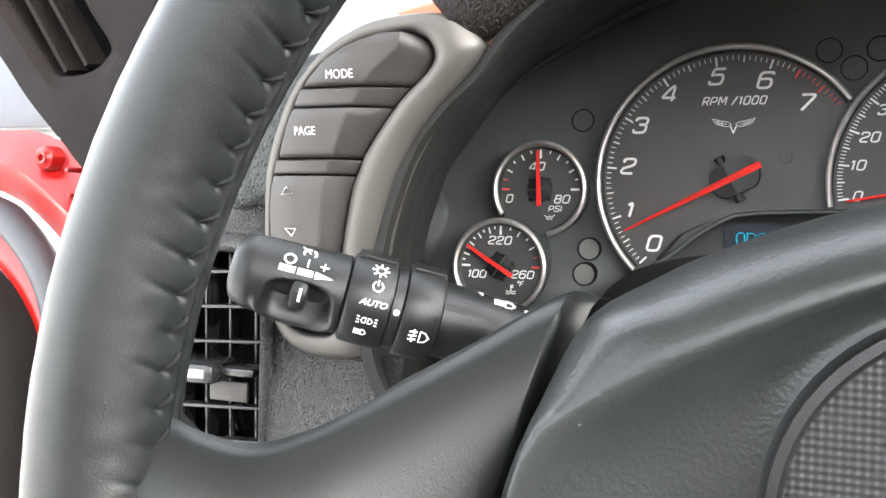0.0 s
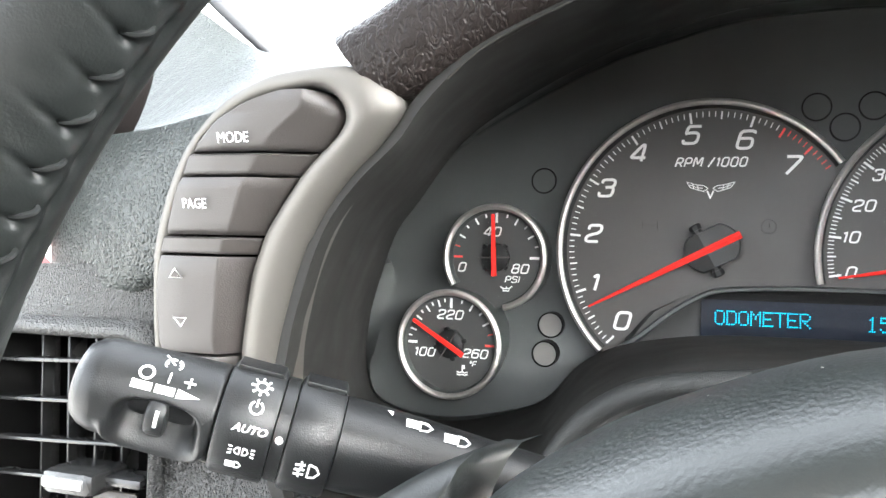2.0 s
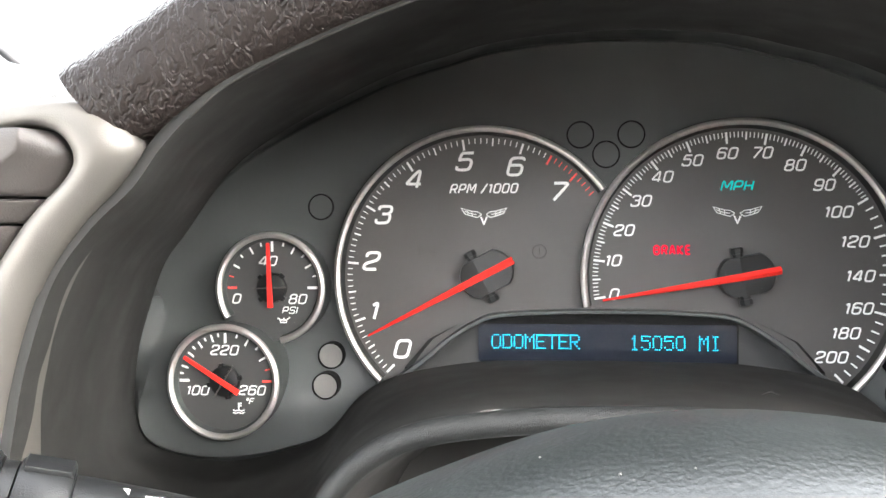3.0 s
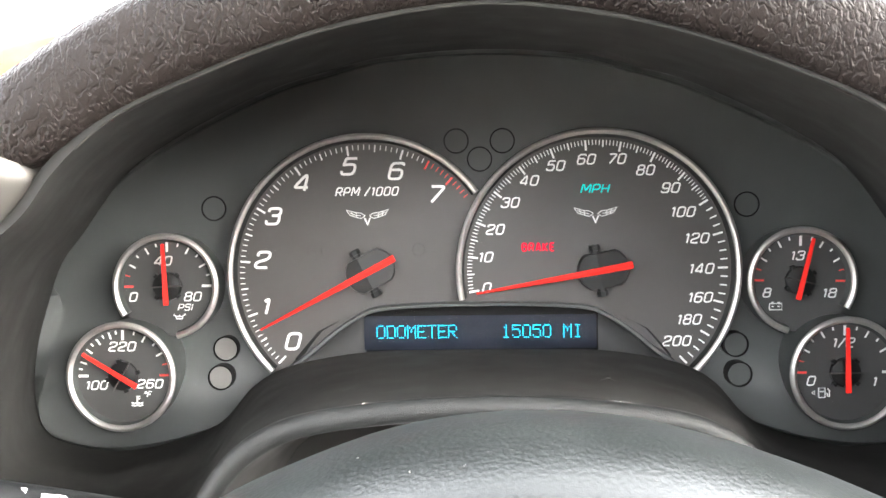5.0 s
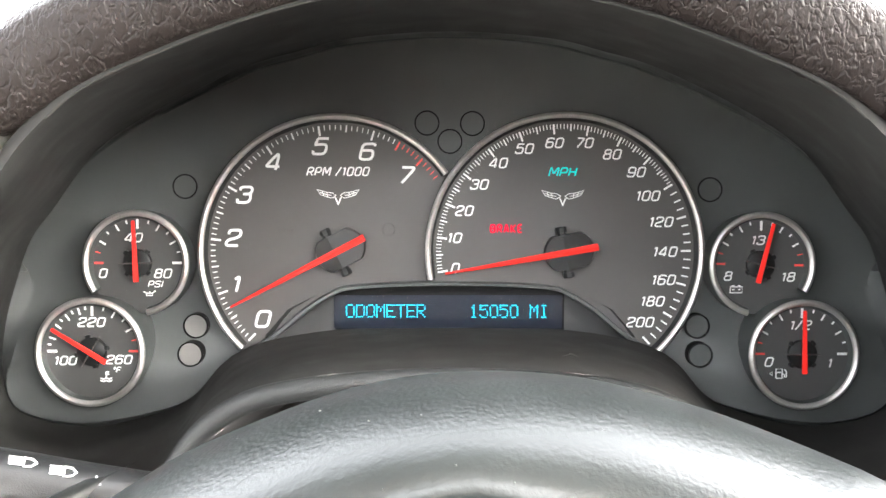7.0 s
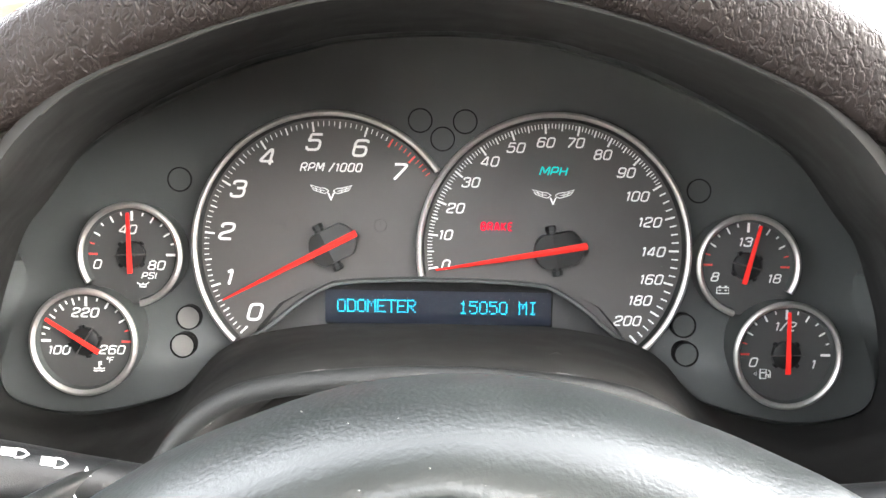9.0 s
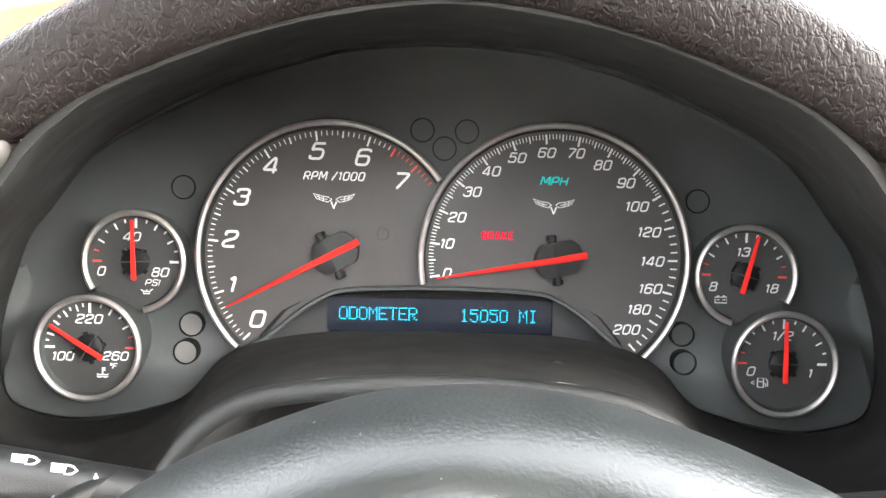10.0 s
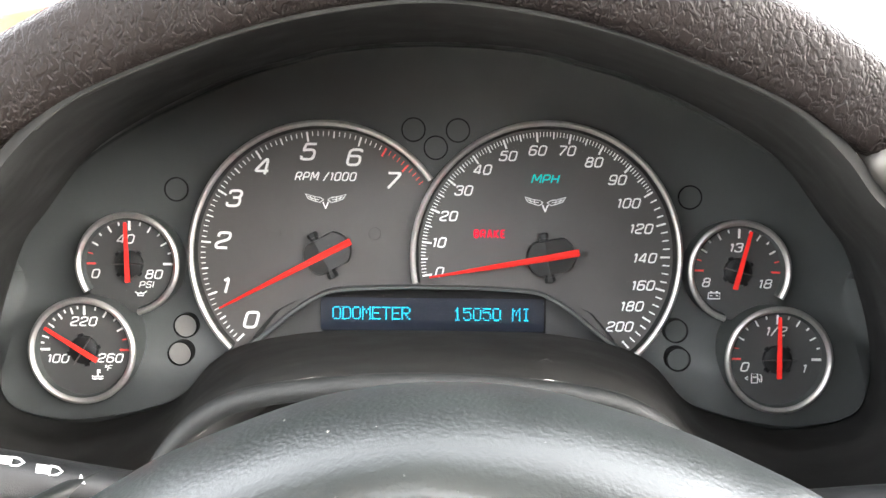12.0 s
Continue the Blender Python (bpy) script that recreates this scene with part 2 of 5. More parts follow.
def softened(pts, cut, closed=False):
    """A line whose corners are rounded off over the length cut."""
    p, out = [Vector(q) for q in pts], []
    n = len(p)
    for i in range(n):
        if not closed and i in (0, n - 1):
            out.append(p[i])
            continue
        a, b, c = p[i - 1], p[i], p[(i + 1) % n]
        u, v = a - b, c - b
        ka, kc = min(cut, u.length * 0.48), min(cut, v.length * 0.48)
        s, e = b + u.normalized() * ka, b + v.normalized() * kc
        out += [s.lerp(b, t).lerp(b.lerp(e, t), t) for t in (0, 0.25, 0.5, 0.75, 1)]
    return out


def ribbon(bm, pts, wide, y0, y1, closed=False):
    """A flat stroke of even width along points (x, z), between the depths y0 (face) and y1."""
    n, left, right = len(pts), [], []
    for i, q in enumerate(pts):
        a = pts[i - 1] if closed or i else q
        c = pts[(i + 1) % n] if closed or i < n - 1 else q
        u, v = (q - a), (c - q)
        u, v = (u if u.length > 1e-6 else v).normalized(), (v if v.length > 1e-6 else u).normalized()
        nrm = Vector((-u.y - v.y, u.x + v.x))
        nrm = nrm.normalized() if nrm.length > 1e-4 else Vector((-u.y, u.x))
        w = wide / 2 / max(0.5, nrm.dot(Vector((-u.y, u.x))))
        left.append(q + nrm * w), right.append(q - nrm * w)
    rows = [[(q.x, y1, q.y) for q in left], [(q.x, y0, q.y) for q in left], [(q.x, y0, q.y) for q in right], [(q.x, y1, q.y) for q in right]]
    grid(bm, rows, closed)


# squared italic numerals and capitals: strokes in a box one wide and one high; a first None closes the stroke
BOX = [None, (0, 0), (1, 0), (1, 1), (0, 1)]
TYPE = {"0": (1, [BOX]), "1": (0.45, [[(0, 0.8), (0.75, 1), (0.75, 0)]]), "2": (1, [[(0.03, 0.74), (0.03, 1), (1, 1), (1, 0.56), (0, 0.34), (0, 0), (1, 0)]]),
        "3": (1, [[(0.03, 0.78), (0.03, 1), (1, 1), (1, 0.54), (0.35, 0.54)], [(0.6, 0.54), (1, 0.54), (1, 0), (0, 0), (0, 0.24)]]),
        "4": (1.05, [[(0.76, 0), (0.76, 1), (0.55, 0.96), (0, 0.3), (0, 0.22), (1, 0.22)]]), "5": (1, [[(1, 1), (0.12, 1)], [(0.14, 1.0), (0.02, 0.56), (0.2, 0.62), (1, 0.62), (1, 0), (0, 0), (0, 0.22)]]),
        "6": (1, [[(0.98, 0.84), (0.98, 1), (0, 1), (0, 0), (1, 0), (1, 0.58), (0, 0.58)]]), "7": (1, [[(0, 1), (1, 1), (1, 0.86), (0.3, 0)]]),
        "8": (1, [[None, (0.05, 0.54), (0.95, 0.54), (0.95, 1), (0.05, 1)], [None, (0, 0), (1, 0), (1, 0.54), (0, 0.54)]]),
        "9": (1, [[(0.02, 0.16), (0.02, 0), (1, 0), (1, 1), (0, 1), (0, 0.42), (1, 0.42)]]), "R": (1, [[(0, 0), (0, 1), (1, 1), (1, 0.44), (0, 0.44)], [(0.55, 0.44), (1, 0)]]),
        "P": (1, [[(0, 0), (0, 1), (1, 1), (1, 0.4), (0, 0.4)]]), "M": (1.3, [[(0, 0), (0, 1), (0.15, 1), (0.5, 0.2), (0.85, 1), (1, 1), (1, 0)]]), "H": (1, [[(0, 0), (0, 1)], [(1, 0), (1, 1)], [(0, 0.5), (1, 0.5)]]),
        "S": (1, [[(1, 0.8), (1, 1), (0, 1), (0, 0.52), (1, 0.52), (1, 0), (0, 0), (0, 0.2)]]), "I": (0.1, [[(0.5, 0), (0.5, 1)]]), "/": (0.7, [[(0, -0.05), (1, 1.05)]]),
        "F": (0.9, [[(0, 0), (0, 1), (1, 1)], [(0, 0.5), (0.85, 0.5)]]), "\u00b0": (0.35, [[None, (0, 0.62), (1, 0.62), (1, 1), (0, 1)]]), "B": (1, [[None, (0, 0), (1, 0), (1, 1), (0, 1)], [(0, 0.52), (1, 0.52)]]),
        "O": (1, [BOX]), "D": (1, [[None, (0, 0), (1, 0), (1, 1), (0, 1)]]), "G": (1, [[(1, 0.78), (1, 1), (0, 1), (0, 0), (1, 0), (1, 0.48), (0.55, 0.48)]]), "A": (1, [[(0, 0), (0.38, 1), (0.62, 1), (1, 0)], [(0.15, 0.3), (0.85, 0.3)]]), "K": (1, [[(0, 0), (0, 1)], [(1, 1), (0.1, 0.5), (1, 0)]]), "E": (0.9, [[(1, 1), (0, 1), (0, 0), (1, 0)], [(0, 0.5), (0.85, 0.5)]]), " ": (0.25, [])}


def printed(words, height, shear=0.27, wide=0.68, weight=0.145):
    """A bmesh of words in the squared type, centred; height is that over the strokes."""
    s = height * weight
    inner = height - s
    runs, at = [], 0.0
    for ch in words:
        w, lines = TYPE[ch]
        runs.append((at, w * wide * height, lines))
        at += w * wide * height + s + 0.13 * height
    total = at - s - 0.13 * height
    bm = bmesh.new()
    k = 0
    for x0, w, lines in runs:
        for line in lines:
            closed = line[0] is None
            pts = softened([(x0 + a * w - total / 2, (b - 0.5) * inner) for a, b in (line[1:] if closed else line)], 0.22 * height, closed)
            pts = [Vector((q.x + shear * q.y, q.y)) for q in pts]
            ribbon(bm, pts, s, -0.10 - 0.004 * k, -0.02, closed)
            k += 1
    return bm


def mark(words, x, y, z, height, mat, parent, name="numeral", shear=0.27, wide=0.68, weight=0.145):
    """Printed words in the squared italic type, centred at (x, z)."""
    bm = printed(words, height, shear, wide, weight)
    bm.transform(Matrix.Translation((x, y, z)))
    return part(name, bm, mat, parent, smooth=0)


# ---- setting: ground, car body round the driver ----
def mirrored(half):
    """A closed outline from its left half, which runs from the bottom middle to the top middle."""
    return [Vector(p) for p in half] + [Vector((-p[0], p[1], p[2])) for p in half[-2:0:-1]]


bm = bmesh.new()
block(bm, -60000, 60000, -60000, 60000, -60, 0)
ground = new("ground", finish(bm, "ground", CONCRETE, 0))
tagged(ground, "pale sunlit concrete ground outside the car", "ground", kind="structure")

# shroud: three outlines, from the rim at the driver's side to the plate behind the dials
FRONT = [(0, -120, -50), (-20, -120, -50.5), (-40, -120, -52), (-58, -120, -56), (-70, -121, -62.5), (-80, -122, -73), (-95, -127, -96), (-121, -133, -110), (-146, -137, -106),
         (-158, -139, -84), (-153.5, -141, -52), (-147, -144, -33), (-139, -147, -17), (-128.5, -149, -5), (-118, -150, 4), (-110, -149, 15),
         (-97, -146, 28), (-77, -142, 38.5), (-54.5, -140, 47.4), (-30, -139, 53.6), (0, -139, 57.0)]
MIDDLE = [(0, -16, -53), (-20, -16, -53.2), (-47, -14, -54), (-70, -12, -57.5), (-86, -8, -62.5), (-99, -2, -71), (-113, 2, -86), (-131, 3, -94), (-160, 4, -99.5),
          (-189, 4, -93), (-197, 5, -77), (-196, 6, -55), (-190, 5, -35), (-182, 2, -17), (-170, -3, -4), (-146, -15, 20),
          (-119, -22, 36), (-83, -27, 52), (-60, -29, 58.5), (-38, -30, 63.5), (0, -30, 66)]
BACK = [(0, 12, -61), (-20, 12, -61.2), (-47, 12, -61.5), (-70, 12, -63), (-85, 12, -66), (-97, 12, -73), (-112, 12, -86), (-130, 12, -92), (-160, 12, -96.5),
        (-186, 12, -91), (-192, 12, -77), (-191, 12, -55), (-186, 12, -35), (-176, 12, -16), (-165, 12, -4), (-138, 12, 15),
        (-108, 12, 29), (-77, 12, 38), (-56, 12, 42), (-36, 12, 45), (0, 12, 47)]


def between(a, b, t):
    return [Vector(p).lerp(Vector(q), t) for p, q in zip(a, b)]


def plate_y(x, z):
    """The depth of the plate behind the dials: its lower corners stand forward."""
    ease = lambda t: (lambda q: q * q * (3 - 2 * q))(min(1.0, max(0.0, t)))
    return 10.0 - 12.0 * ease((-z - 46) / 30) * ease((abs(x) - 90) / 40)


BACK = [((q[0] * 1.075, plate_y(q[0] * 1.075, z), 1 + (q[2] - 1) * (371 + 10) / (371 + q[1]) * 0.975) if z > -34 else (x, plate_y(x, z), z)) for (x, _, z), q in zip(BACK, MIDDLE)]
front, middle, back = (catmull(mirrored(c), 5, True) for c in (FRONT, MIDDLE, BACK))
lip = [p + Vector((0, 3.0 if p.z > -20 or abs(p.x) > 85 else 7.0, 0)) + (4.5 if p.z > -20 else 1.0 + 5.0 * min(1.0, max(0.0, (abs(p.x) - 65) / 25))) * Vector((p.x, 0, p.z + 20)).normalized() for p in front]
bm = bmesh.new()
grid(bm, [lip, between(lip, front, 0.8), front, between(front, middle, 0.015), between(front, middle, 0.05), between(front, middle, 0.15), between(front, middle, 0.35), between(front, middle, 0.6), between(front, middle, 0.85), between(front, middle, 0.98), middle], True)
shroud = solo("cluster_shroud", bm, SHROUD, "matt black funnel-shaped shroud round the instrument dials", "dash shroud", kind="structure", smooth=75)
bm = bmesh.new()
core = Vector((0, 0, -14))
rings = [[Vector((q.x, plate_y(q.x, q.z), q.z)) for q in (core + (Vector((p.x, 0, p.z)) - core) * t for p in back)] for t in (0.99, 0.95, 0.9, 0.85, 0.8, 0.75, 0.7, 0.6, 0.5, 0.3, 0.02)]
vs = grid(bm, [middle, between(middle, back, 0.06), between(middle, back, 0.5), between(middle, back, 0.96)] + rings, True)
bm.faces.new(vs[-1])
solo("cluster_plate", bm, PLATE, "smooth charcoal backing plate behind the dials", "cluster plate", kind="structure", smooth=25)
bm = bmesh.new()
tube(bm, [p + Vector((0, 0.6, 0)) for p in front if p.z > 20], 0.4, 8)
solo("shroud_edge", bm, SHROUD, "thin black edge of the dial shroud", "dash trim", kind="structure", smooth=80)

# ---- dials ----
def tick_mesh(name, length, width, mat):
    bm = bmesh.new()
    block(bm, -length, 0, -0.08, 0, -width / 2, width / 2)
    return finish(bm, name, mat, 0)


MAJOR, MID, MINOR = tick_mesh("major", 4.3, 0.85, WHITE), tick_mesh("mid", 3.0, 0.6, WHITE), tick_mesh("minor", 2.1, 0.36, WHITE)
MAJOR_R, MINOR_R = tick_mesh("major_red", 4.0, 0.8, RED_PRINT), tick_mesh("minor_red", 2.2, 0.36, RED_PRINT)
S_MAJOR, S_MINOR, S_DOT = tick_mesh("s_major", 4.2, 1.1, WHITE), tick_mesh("s_minor", 3.0, 0.75, WHITE), tick_mesh("s_dot", 1.5, 0.7, WHITE)
S_RED, S_RED_SMALL = tick_mesh("s_red", 4.0, 0.9, RED_PRINT), tick_mesh("s_red_small", 2.2, 0.5, RED_PRINT)


def tick(me, parent, cx, cy, cz, r, angle):
    m = Matrix.Translation((cx + r * math.cos(radians(angle)), cy - 0.05, cz + r * math.sin(radians(angle)))) @ Matrix.Rotation(-radians(angle), 4, "Y")
    share("tick_mark", me, parent, m)


ARCH = [(-86, -64), (-74, -55.5), (-63, -46.5), (-52, -39.6), (-43, -36.6), (-20, -35.2), (0, -35.0), (20, -35.2), (43, -36.6), (52, -39.6), (63, -46.5), (74, -55.5), (86, -64)]


def arch_z(x):
    """The height of the arch over the display."""
    return float(np.interp(x, [a for a, _ in ARCH], [b - 1.0 for _, b in ARCH])) if abs(x) < 86 else -200.0


def dial_body(ob, cx, cy, cz, r, a0, a1, face, plate=12.0, rise=5.0, wide=2.6):
    """Face, dark wall and chrome ring of a dial; the ring runs from a0 to a1."""
    bm = bmesh.new()
    ring = [(cx + (r - 1.2) * math.cos(math.tau * i / 128), cz + (r - 1.2) * math.sin(math.tau * i / 128)) for i in range(128)]
    if r > 40:
        ring = [(x, max(z, arch_z(x))) for x, z in ring]
    bm.faces.new([bm.verts.new((x, cy, z)) for x, z in ring])
    part("face", bm, face, ob)
    bm = bmesh.new()
    turned(bm, cx, cz, [(r - 0.6, plate), (r - 0.3, cy - rise + 1.2), (r - wide + 0.1, cy - rise + 1.0), (r - wide - 0.9, cy + 0.2)], a0, a1)
    part("wall", bm, DRUM if r > 40 else PLATE, ob)
    bm = bmesh.new()
    f = cy - rise
    turned(bm, cx, cz, [(r, f + 1.4), (r - 0.1, f + 0.5), (r - 0.5, f + 0.1), (r - wide * 0.5, f - 0.25), (r - wide + 0.5, f + 0.1), (r - wide + 0.1, f + 0.5), (r - wide, f + 1.4)], a0, a1, 160)
    part("ring", bm, CHROME, ob, "satin chrome ring")


def big_needle(ob, cx, cz, angle, reach, back, y0):
    """Faceted red needle with its black cap and the two lugs of the cap."""
    turn = Matrix.Translation((cx, 0, cz)) @ Matrix.Rotation(-radians(angle), 4, "Y")
    bm = bmesh.new()
    side = lambda x, w, y, yr: [(x, y, -w), (x, yr, 0), (x, y, w)]
    grid(bm, [side(-back, 1.5, y0 - 7.0, y0 - 8.4), side(0, 1.4, y0 - 7.2, y0 - 8.5), side(reach * 0.5, 0.95, y0 - 5.2, y0 - 6.1), side(reach, 0.36, y0 - 3.0, y0 - 3.3)])
    bm.faces.new([v for v in bm.verts if abs(v.co.x + back) < 0.01])
    made = bmesh.ops.extrude_face_region(bm, geom=bm.faces[:])["geom"]
    for v in made:
        if isinstance(v, bmesh.types.BMVert):
            v.co.y += 0.9
    bm.transform(turn)
    needle = part("needle", bm, NEEDLE, ob, "orange-red tapered needle", smooth=20)
    bm = bmesh.new()
    # the cap reaches further under the needle's tail; its roof is folded across the needle, over the axis
    oval = [(-2.1 + 11.0 * math.cos(math.tau * i / 40), max(-7.6, min(7.6, 9.6 * math.sin(math.tau * i / 40)))) for i in range(40)]
    roof = lambda x: y0 - 7.2 + (0.26 * x if x > 0 else -0.20 * x)
    sides = grid(bm, [[(-2.1 + (x + 2.1) * k, y0 + d, z * k) for x, z in oval] for k, d in ((0.86, -0.2), (0.98, -0.8), (1.0, -3.0), (0.98, -4.0))], True)
    top = [bm.verts.new((-2.1 + (x + 2.1) * 0.95, roof(-2.1 + (x + 2.1) * 0.95), z * 0.95)) for x, z in oval]
    for i in range(40):
        bm.faces.new((sides[-1][i], sides[-1][(i + 1) % 40], top[(i + 1) % 40], top[i]))
    fold = [min(range(lo, lo + 20), key=lambda i: abs(top[i].co.x)) for lo in (0, 20)]
    for i in fold:
        top[i].co.x, top[i].co.y = 0.0, roof(0.0)
    bm.faces.new(top[fold[0]:fold[1] + 1]), bm.faces.new(top[fold[1]:] + top[:fold[0] + 1])
    bm.transform(turn)
    part("needle_cap", bm, HUBCAP, ob, "satin black needle cap", smooth=12)
    for s in (1, -1):
        bm = bmesh.new()
        hexagon = [(2.5 * math.cos(math.tau * (i + 0.5) / 8), y0 - 3.6 + 2.5 * math.sin(math.tau * (i + 0.5) / 8)) for i in range(8)]
        rows = [[(x * g, y0 - 3.6 + (y - y0 + 3.6) * g, z) for x, y in hexagon] for z, g in ((6.4, 0.8), (8.6, 0.8), (8.7, 1.0), (10.6, 1.0), (11.0, 0.85))]
        ends = grid(bm, rows, True)
        bm.faces.new(ends[-1])
        bm.transform(turn @ Matrix.Rotation(0 if s > 0 else math.pi, 4, "Y"))
        part("cap_lug", bm, HUBCAP, ob, smooth=25)


def crest(ob, cx, cy, cz):
    """A plain winged outline below the scale's title."""
    for s in (1, -1):
        bm = bmesh.new()
        for line in ([(0.9, 0.2), (2.6, 1.3), (4.8, 1.5), (9.0, 2.7), (7.6, 0.5), (4.6, -0.5), (2.6, -1.0), (0.9, 0.2)], [(2.8, 0.2), (5.0, 0.5), (7.8, 1.6)], [(4.8, 1.5), (4.6, -0.5)], [(6.8, 2.1), (6.2, 0.0)]):
            ribbon(bm, [Vector((cx + s * x, cz + z)) for x, z in line], 0.3, cy - 0.12, cy - 0.02)
        part("crest_wing", bm, WHITE, ob, smooth=0)
    bm = bmesh.new()
    prism(bm, [(cx - 1.6, cz - 0.6), (cx - 0.8, cz - 0.8), (cx, cz - 2.9), (cx + 0.8, cz - 0.8), (cx + 1.6, cz - 0.6), (cx + 0.2, cz - 3.9), (cx - 0.2, cz - 3.9)], cy - 0.15, cy - 0.02)
    part("crest_point", bm, WHITE, ob, smooth=0)


def strokes(ob, cx, cy, cz, lines, wide=0.3, name="symbol", mat=None):
    """A small printed symbol made of strokes round (cx, cz)."""
    bm = bmesh.new()
    for line in lines:
        tube(bm, [Vector((cx + x, cy - 0.1, cz + z)) for x, z in line], wide, 5)
    return part(name, bm, mat or WHITE, ob)


TX, SX, ZC = -49.0, 49.0, -22.2
tach = thing("tachometer", "round charcoal tachometer dial with white numerals and red needle", "gauge")
dial_body(tach, TX, 0.4, ZC, 59.2, 35.5, 225.5, FACE)
for i in range(75):
    v = i / 10
    a = 225.0 - 25.4 * v
    red = v >= 6.5
    if i % 10 == 0:
        tick(MAJOR_R if red else MAJOR, tach, TX, 0.4, ZC, 54.6, a)
    elif i % 5 == 0:
        tick(MAJOR_R if red else MID, tach, TX, 0.4, ZC, 54.6, a)
    else:
        tick(MINOR_R if red else MINOR, tach, TX, 0.4, ZC, 54.6, a)
for s, x, z in (("0", -81.2, -51.4), ("1", -92.5, -36.1), ("2", -93.6, -16.1), ("3", -88.5, 2.5), ("4", -75.8, 16.5), ("5", -55.7, 23.3), ("6", -35.6, 21.0), ("7", -18.9, 10.9)):
    mark(s, x, 0.4, z, 7.8, WHITE, tach)
mark("RPM /1000", -48.2, 0.4, 12.5, 4.0, WHITE, tach, "title", wide=0.56, weight=0.15)
crest(tach, -48.3, 0.4, 2.0)
GHOST = material("unlit_symbol", (0.024, 0.022, 0.021), 0.6, vary=0.04)
strokes(tach, -26.6, 0.4, -12.6, [[(2.6 * math.cos(math.tau * i / 16), 2.6 * math.sin(math.tau * i / 16)) for i in range(17)], [(0, 1.4), (0, -0.4)]], 0.22, "unlit_symbol", GHOST)
strokes(tach, -71.0, 0.4, -12.6, [[(-3.2, 1.6), (-3.2, -1.6)], [(-1.8, 0), (0.2, 0)], [(2.6, -1.8), (2.6, 1.8), (1.0, -0.4), (3.4, -0.4)]], 0.22, "unlit_symbol", GHOST)
big_needle(tach, TX, ZC, -152.5, 51.5, 14.0, 0.4)

speedo = thing("speedometer", "round charcoal speedometer dial marked to two hundred with red needle", "gauge")
dial_body(speedo, SX, -0.6, ZC, 59.8, -47.5, 191.5, FACE)
for i in range(101):
    tick(MAJOR if i % 10 == 0 else MID if i % 5 == 0 else MINOR, speedo, SX, -0.6, ZC, 55.0, 189.2 - 1.572 * i)
for i in range(1, 21):
    tick(MAJOR if i % 4 == 0 else MID, speedo, SX, -0.6, ZC, 55.0, 32.0 - 3.94 * i)
for s, x, z in (("0", 1.8, -29.2), ("10", 1.5, -16.1), ("20", 5.7, -4.4), ("30", 12.2, 6.9), ("40", 20.8, 16.1), ("50", 32.0, 22.2), ("60", 44.9, 24.7), ("70", 57.7, 24.7), ("80", 69.7, 19.8),
                ("90", 80.2, 12.2), ("100", 85.3, 2.0), ("120", 91.1, -9.2), ("140", 93.0, -22.1), ("160", 92.5, -34.3), ("180", 87.8, -43.6), ("200", 82.6, -52.7)):
    mark(s, x + (0.5 if x < 20 else 0.0), -0.6, z, 4.6, WHITE, speedo, wide=0.62)
mark("MPH", 48.5, -0.6, 12.3, 4.0, TEAL, speedo, "lit_title", weight=0.15)
mark("BRAKE", 24.2, -0.6, -12.1, 3.9, LIT_RED, speedo, "brake_warning", 0.0, 0.46, 0.17)
crest(speedo, 48.5, -0.6, 1.6)
big_needle(speedo, SX, ZC, -169.8, 52.0, 14.0, -0.6)


def small_needle(ob, cx, cz, angle, reach, back, y0):
    turn = Matrix.Translation((cx, 0, cz)) @ Matrix.Rotation(-radians(angle), 4, "Y")
    bm = bmesh.new()
    block(bm, -back, reach, y0 - 4.2, y0 - 3.2, -1.15, 1.15, 0.3)
    for v in bm.verts:
        if v.co.x > 0:
            v.co.z *= 0.62
    bm.transform(turn)
    part("needle", bm, NEEDLE, ob, "orange-red needle", smooth=20)
    bm = bmesh.new()
    turned(bm, cx, cz, [(0.01, y0 - 2.4), (5.4, y0 - 2.3), (6.1, y0 - 1.7), (6.2, y0 - 0.1)], n=28)
    part("needle_cap", bm, HUBCAP, ob)
    bm = bmesh.new()
    tube(bm, [turn @ Vector((0, y0 - 2.5, z)) for z in (-7.6, 7.6)], 0.3, 8)
    part("cap_pin", bm, BUTTON, ob, "thin grey pin across the cap")
    for k in range(4):
        bm = bmesh.new()
        block(bm, 5.4, 7.3, y0 - 2.0, y0 - 0.1, -1.0, 1.0, 0.3)
        bm.transform(turn @ Matrix.Rotation(math.tau * (k + 0.5) / 4, 4, "Y"))
        part("cap_lug", bm, HUBCAP, ob)


def small_dial(name, label, cx, cy, cz, r, a0, a1, spin, needle, words, red_low, red_high, first=6):
    ob = thing(name, label, "gauge", "small dials")
    dial_body(ob, cx, cy, cz, r, a0, a1, FACE_S, rise=4.0, wide=2.7)
    steps = first + 6
    for i in range(steps + 1):
        a = 180 + spin - (90 * i / first if i < first else 90 + 15 * (i - first))
        me = S_MAJOR if i in (0, first, steps) else S_MINOR if i % 2 == 0 else S_DOT
        if (red_low and i == 0) or (red_high and i == steps):
            me = S_RED
        elif (red_low and i == 1) or (red_high and i == steps - 1):
            me = S_RED_SMALL
        tick(me, ob, cx, cy, cz, r - 4.0, a)
    for s, x, z, size in words:
        mark(s, x, cy, z, size, WHITE, ob)
    small_needle(ob, cx, cz, needle, r - 4.6, 8.0, cy)
    return ob


